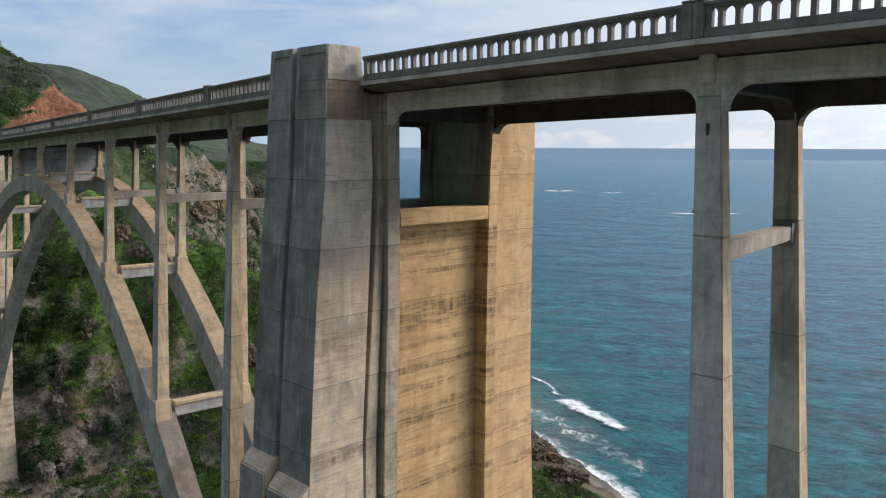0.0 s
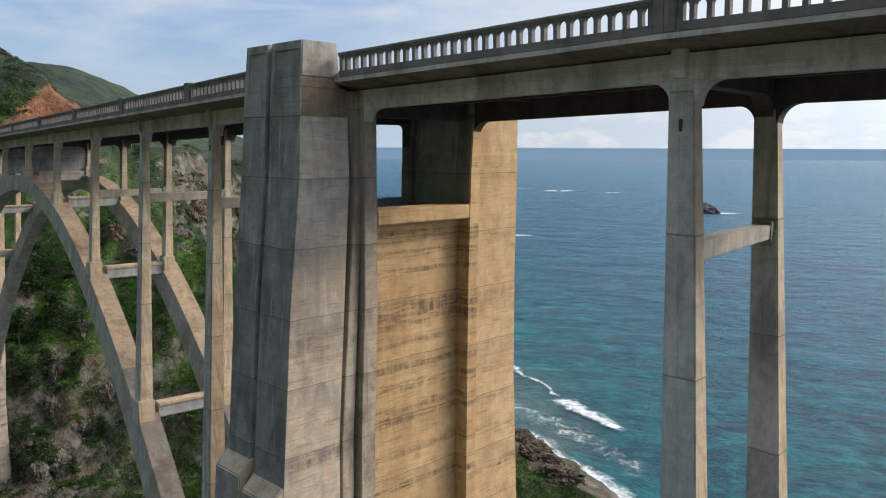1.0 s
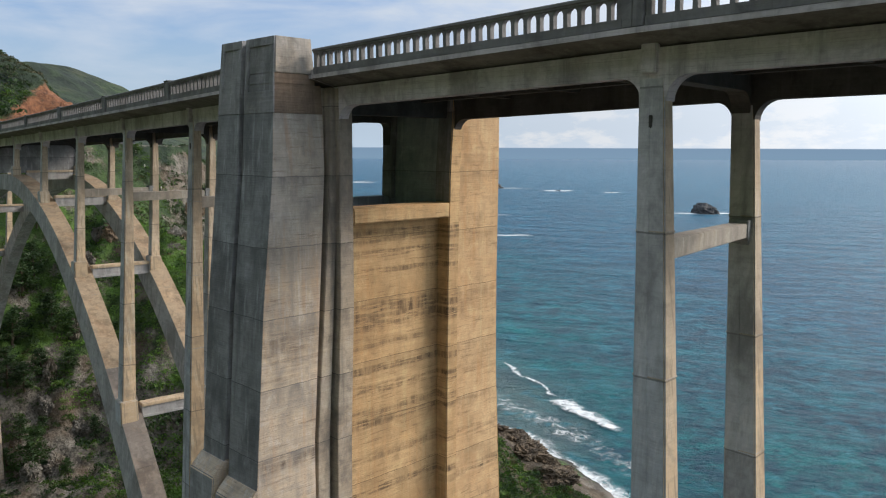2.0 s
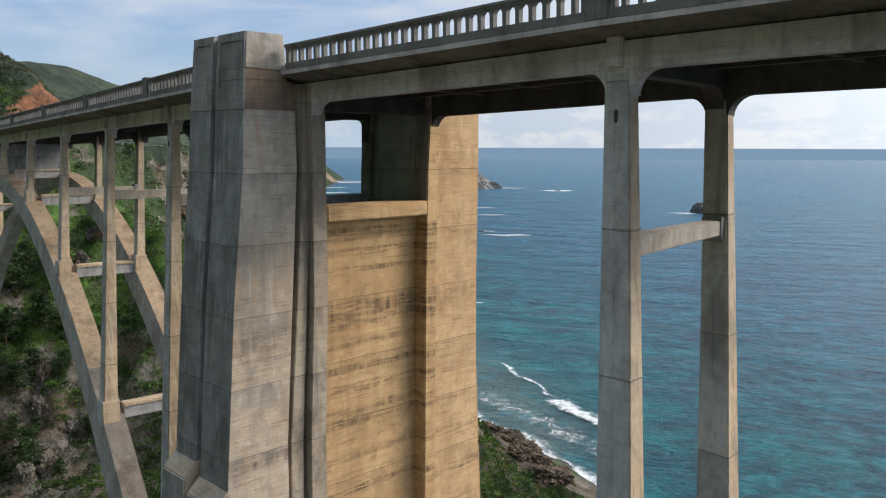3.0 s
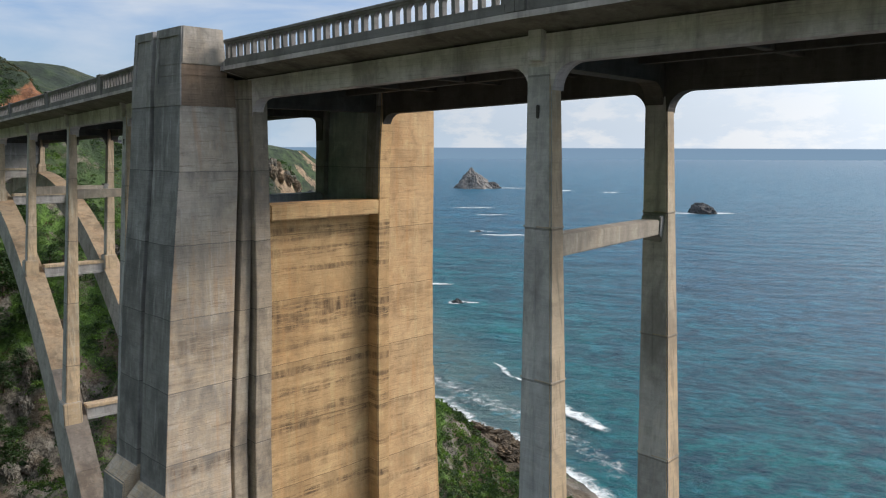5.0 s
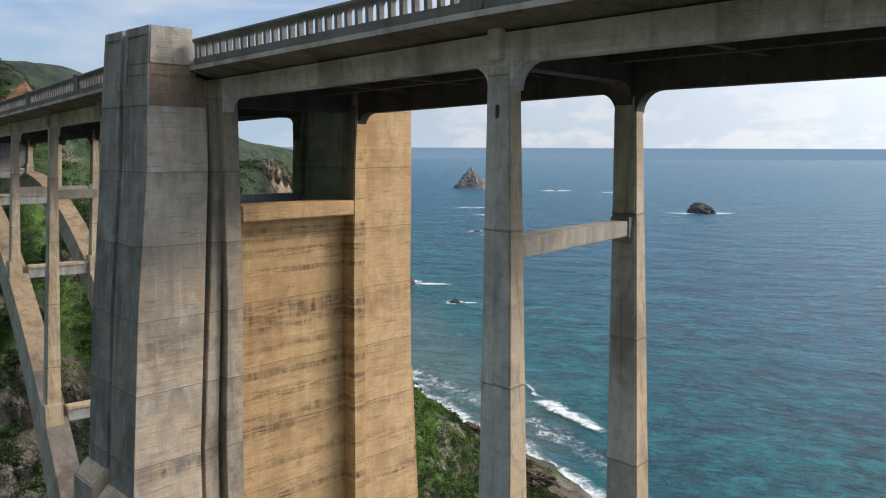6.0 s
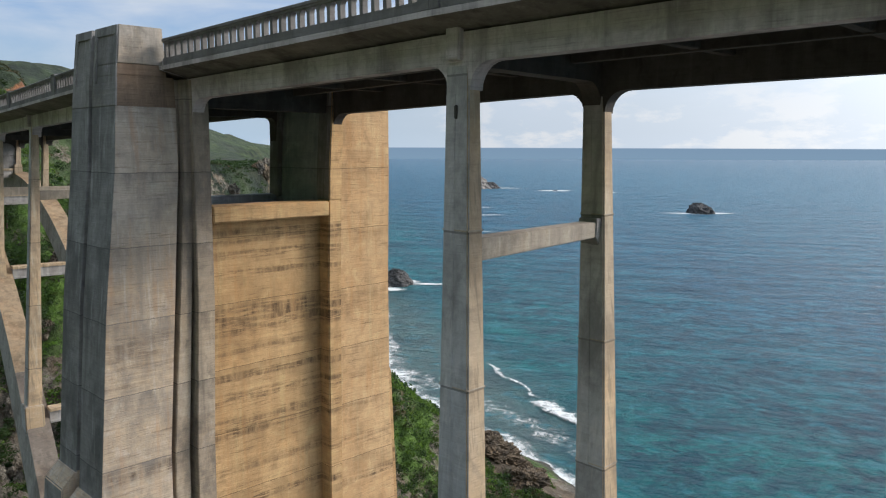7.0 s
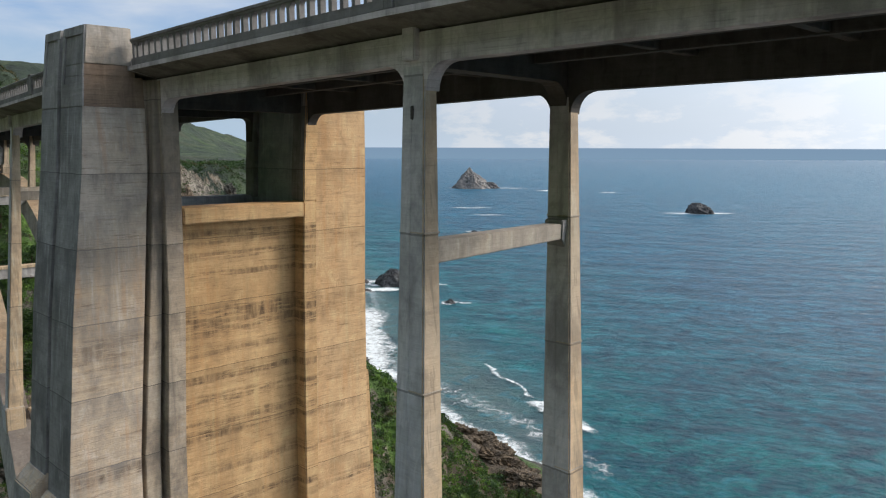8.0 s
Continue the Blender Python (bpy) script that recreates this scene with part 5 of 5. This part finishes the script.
scrub(1700, (-220, -85, 28, 140), 0.95, 64, DARK_LEAF, "dark green bushes among the rocks", 4, 0.48)
scrub(5200, (-345, -205, 45, 150), 1.0, 40, DARK_LEAF, "dark scrub over the upper slopes", 6, 0.34)
scrub(1300, (-345, -205, 45, 150), 0.8, 40, STRAW, "dry brown scrub over the upper slopes", 26, 0.48)
scrub(3000, (-330, -200, 100, 222), 1.1, 40, DARK_LEAF, "dark scrub clinging to the sea cliff", 16, 0.34, 5.0)
scrub(2600, (-132, -62, 80, 142), 0.55, 60, OLIVE, "olive green scrub on the headland", 33, 0.40, 3.5)
scrub(2600, (-116, -76, 80, 116), 0.45, 50, SHRUB, "low green growth over the crown of the headland", 53, 0.22, 3.5)
scrub(1400, (-116, -76, 80, 116), 0.5, 50, DARK_LEAF, "dark low growth over the crown of the headland", 54, 0.25, 3.5)
scrub(1800, (-132, -62, 80, 142), 0.7, 56, DARK_LEAF, "dark scrub on the headland", 36, 0.40, 3.5)
scrub(9500, (-172, -98, 54, 108), 0.42, 36, FRESH, "fresh bright green growth on the canyon floor", 43, 0.24)
scrub(3200, (-262, -168, 62, 150), 0.7, 40, OLIVE, "olive green scrub over the far slope", 46, 0.36, 4.0)
scrub(1600, (-215, -75, 35, 135), 0.5, 44, STRAW, "dry straw-brown scrub between the rocks", 9, 0.47)


def tree(x, y, height, seed, label):
    """A wind-bent conifer: tapered trunk, limbs, and sprays of needles along them."""
    rnd = np.random.default_rng(seed)
    z = float(land(np.array(x), np.array(y))) - 0.3
    ob = empty("conifer", label, "tree", "hillside trees")
    ob.location = (x, y, z)
    bend = rnd.uniform(-0.12, 0.12, 2)

    def axis(k):
        return np.array([bend[0] * height * k * k, bend[1] * height * k * k, height * k])

    rings = []
    for i in range(8):
        k = i / 7
        p, r = axis(k), 0.03 * height * (1 - k) + 0.03
        rings.append([(p[0] + r * math.cos(a), p[1] + r * math.sin(a), p[2]) for a in (0, 1.05, 2.09, 3.14, 4.19, 5.24)])
    part("trunk", solid(rings), BARK, ob)
    lv, lf, nv, nf = [], [], [], []
    for i in range(34):
        k = 0.16 + 0.8 * i / 34
        p = axis(k)
        ang, reach = rnd.uniform(0, 6.28), height * (0.42 * (1 - k) ** 0.8 + 0.06) * rnd.uniform(0.7, 1.2)
        tip = p + np.array([math.cos(ang) * reach, math.sin(ang) * reach, reach * rnd.uniform(-0.05, 0.3)])
        n = len(lv)
        r = 0.006 * height
        for q, w in ((p, r), (tip, r * 0.3)):
            lv += [(q[0], q[1], q[2] + w), (q[0] + w, q[1], q[2] - w), (q[0] - w, q[1], q[2] - w)]
        lf += [(n, n + 1, n + 4, n + 3), (n + 1, n + 2, n + 5, n + 4), (n + 2, n, n + 3, n + 5)]
        for j in range(46):
            c = lerp(p, tip, rnd.uniform(0.2, 1.05)) + rnd.normal(size=3) * (0.05 * height, 0.05 * height, 0.025 * height)
            a = rnd.normal(size=3) * (1, 1, 0.45)
            a /= np.linalg.norm(a)
            b = np.cross(a, rnd.normal(size=3))
            b /= np.linalg.norm(b)
            s = 0.05 * height * rnd.uniform(0.5, 1.2)
            n = len(nv)
            nv += [tuple(c - a * s), tuple(c + b * s * 0.3), tuple(c + a * s), tuple(c - b * s * 0.3)]
            nf.append((n, n + 1, n + 2, n + 3))
    data_object("branchwork", lv, lf, BARK, ob)
    data_object("crown", nv, nf, DARK_LEAF, ob)
    return ob


for i, (x, y, h) in enumerate(((-168, 50, 9), (-173, 54, 10), (-166, 57, 8), (-162, 47, 8), (-177, 49, 9), (-147, 46, 8), (-151, 43, 6), (-149, 58, 4.5), (-181, 60, 7), (-171, 46, 8), (-161, 53, 6.5), (-164, 60, 6), (-158, 57, 5), (-170, 62, 7), (-159, 49, 6), (-175, 57, 8), (-154, 50, 4.5), (-144, 51, 4), (-153, 46, 5))):
    tree(x, y, h, 50 + i, "dark green wind-bent conifer on the rocky slope")


# ---- the lookout beyond the bridge ----
def parked_car(x, y, turn, paint, label):
    """A small far-off car: body, cabin with windows, four wheels."""
    car = empty("parked_car", label, "car", "parked cars")
    z = float(land(np.array(x), np.array(y))) + 0.05
    car.matrix_world = Matrix.Translation((x, y, z)) @ Matrix.Rotation(radians(turn), 4, "Z")
    o = [(-2.2, 0.3), (2.2, 0.3), (2.25, 0.62), (1.9, 0.85), (-2.1, 0.95), (-2.25, 0.6)]
    part("body", prism_y(o, -0.88, 0.88, 0.06), paint, car)
    c = [(-1.95, 0.93), (1.15, 0.86), (0.45, 1.42), (-1.5, 1.45)]
    part("cabin", prism_y(c, -0.76, 0.76, 0.05), GLASS, car, "dark car windows")
    part("roof", block(-1.45, 0.42, -0.72, 0.72, 1.43, 1.5, 0.03), paint, car)
    for wx in (-1.4, 1.4):
        for wy in (-0.88, 0.7):
            rings = [[(wx + 0.33 * math.cos(a * 0.524), yy, 0.33 + 0.33 * math.sin(a * 0.524)) for a in range(12)] for yy in (wy, wy + 0.18)]
            part("wheel", solid(rings), RUBBER, car)
    return car


GLASS = plain("car_glass", (0.02, 0.022, 0.025), 0.08)
RUBBER = plain("rubber", (0.02, 0.02, 0.02), 0.8)
SILVER_PAINT = plain("silver_paint", (0.16, 0.165, 0.17), 0.45)
BLUE_PAINT = plain("blue_paint", (0.05, 0.08, 0.16), 0.25)
GREY_PAINT = plain("grey_paint", (0.12, 0.12, 0.13), 0.25)
for x, y, turn, paint, words in ((-226.0, 90.0, 152, SILVER_PAINT, "dull silver car parked at the lookout"), (-229.0, 94.5, 156, BLUE_PAINT, "dark blue car parked at the lookout"),
                                 (-227.0, 98.5, 160, SILVER_PAINT, "dull silver car parked at the lookout"), (-234.0, 99.5, 155, GREY_PAINT, "dark grey car parked at the lookout"), (-232.0, 104.0, 158, GREY_PAINT, "dark grey car parked at the lookout")):
    parked_car(x, y, turn, paint, words)


def edge_post(x, y):
    """A short whitewashed post on the lookout's rim."""
    post = mesh_object("edge_post", block(-0.16, 0.16, -0.16, 0.16, -0.3, 0.62, 0.04), WHITEWASH)
    post.location = (x, y, float(land(np.array(x), np.array(y))))
    return tagged(post, "short whitewashed stone post on the lookout's rim", "post", "lookout edge posts")


WHITEWASH = plain("whitewash", (0.62, 0.60, 0.56), 0.85, 0, 0.3)
for i in range(13):
    turn = radians(-100 + 9 * i)
    edge_post(-224 + 16.8 * math.cos(turn), 101 + 12.9 * math.sin(turn))
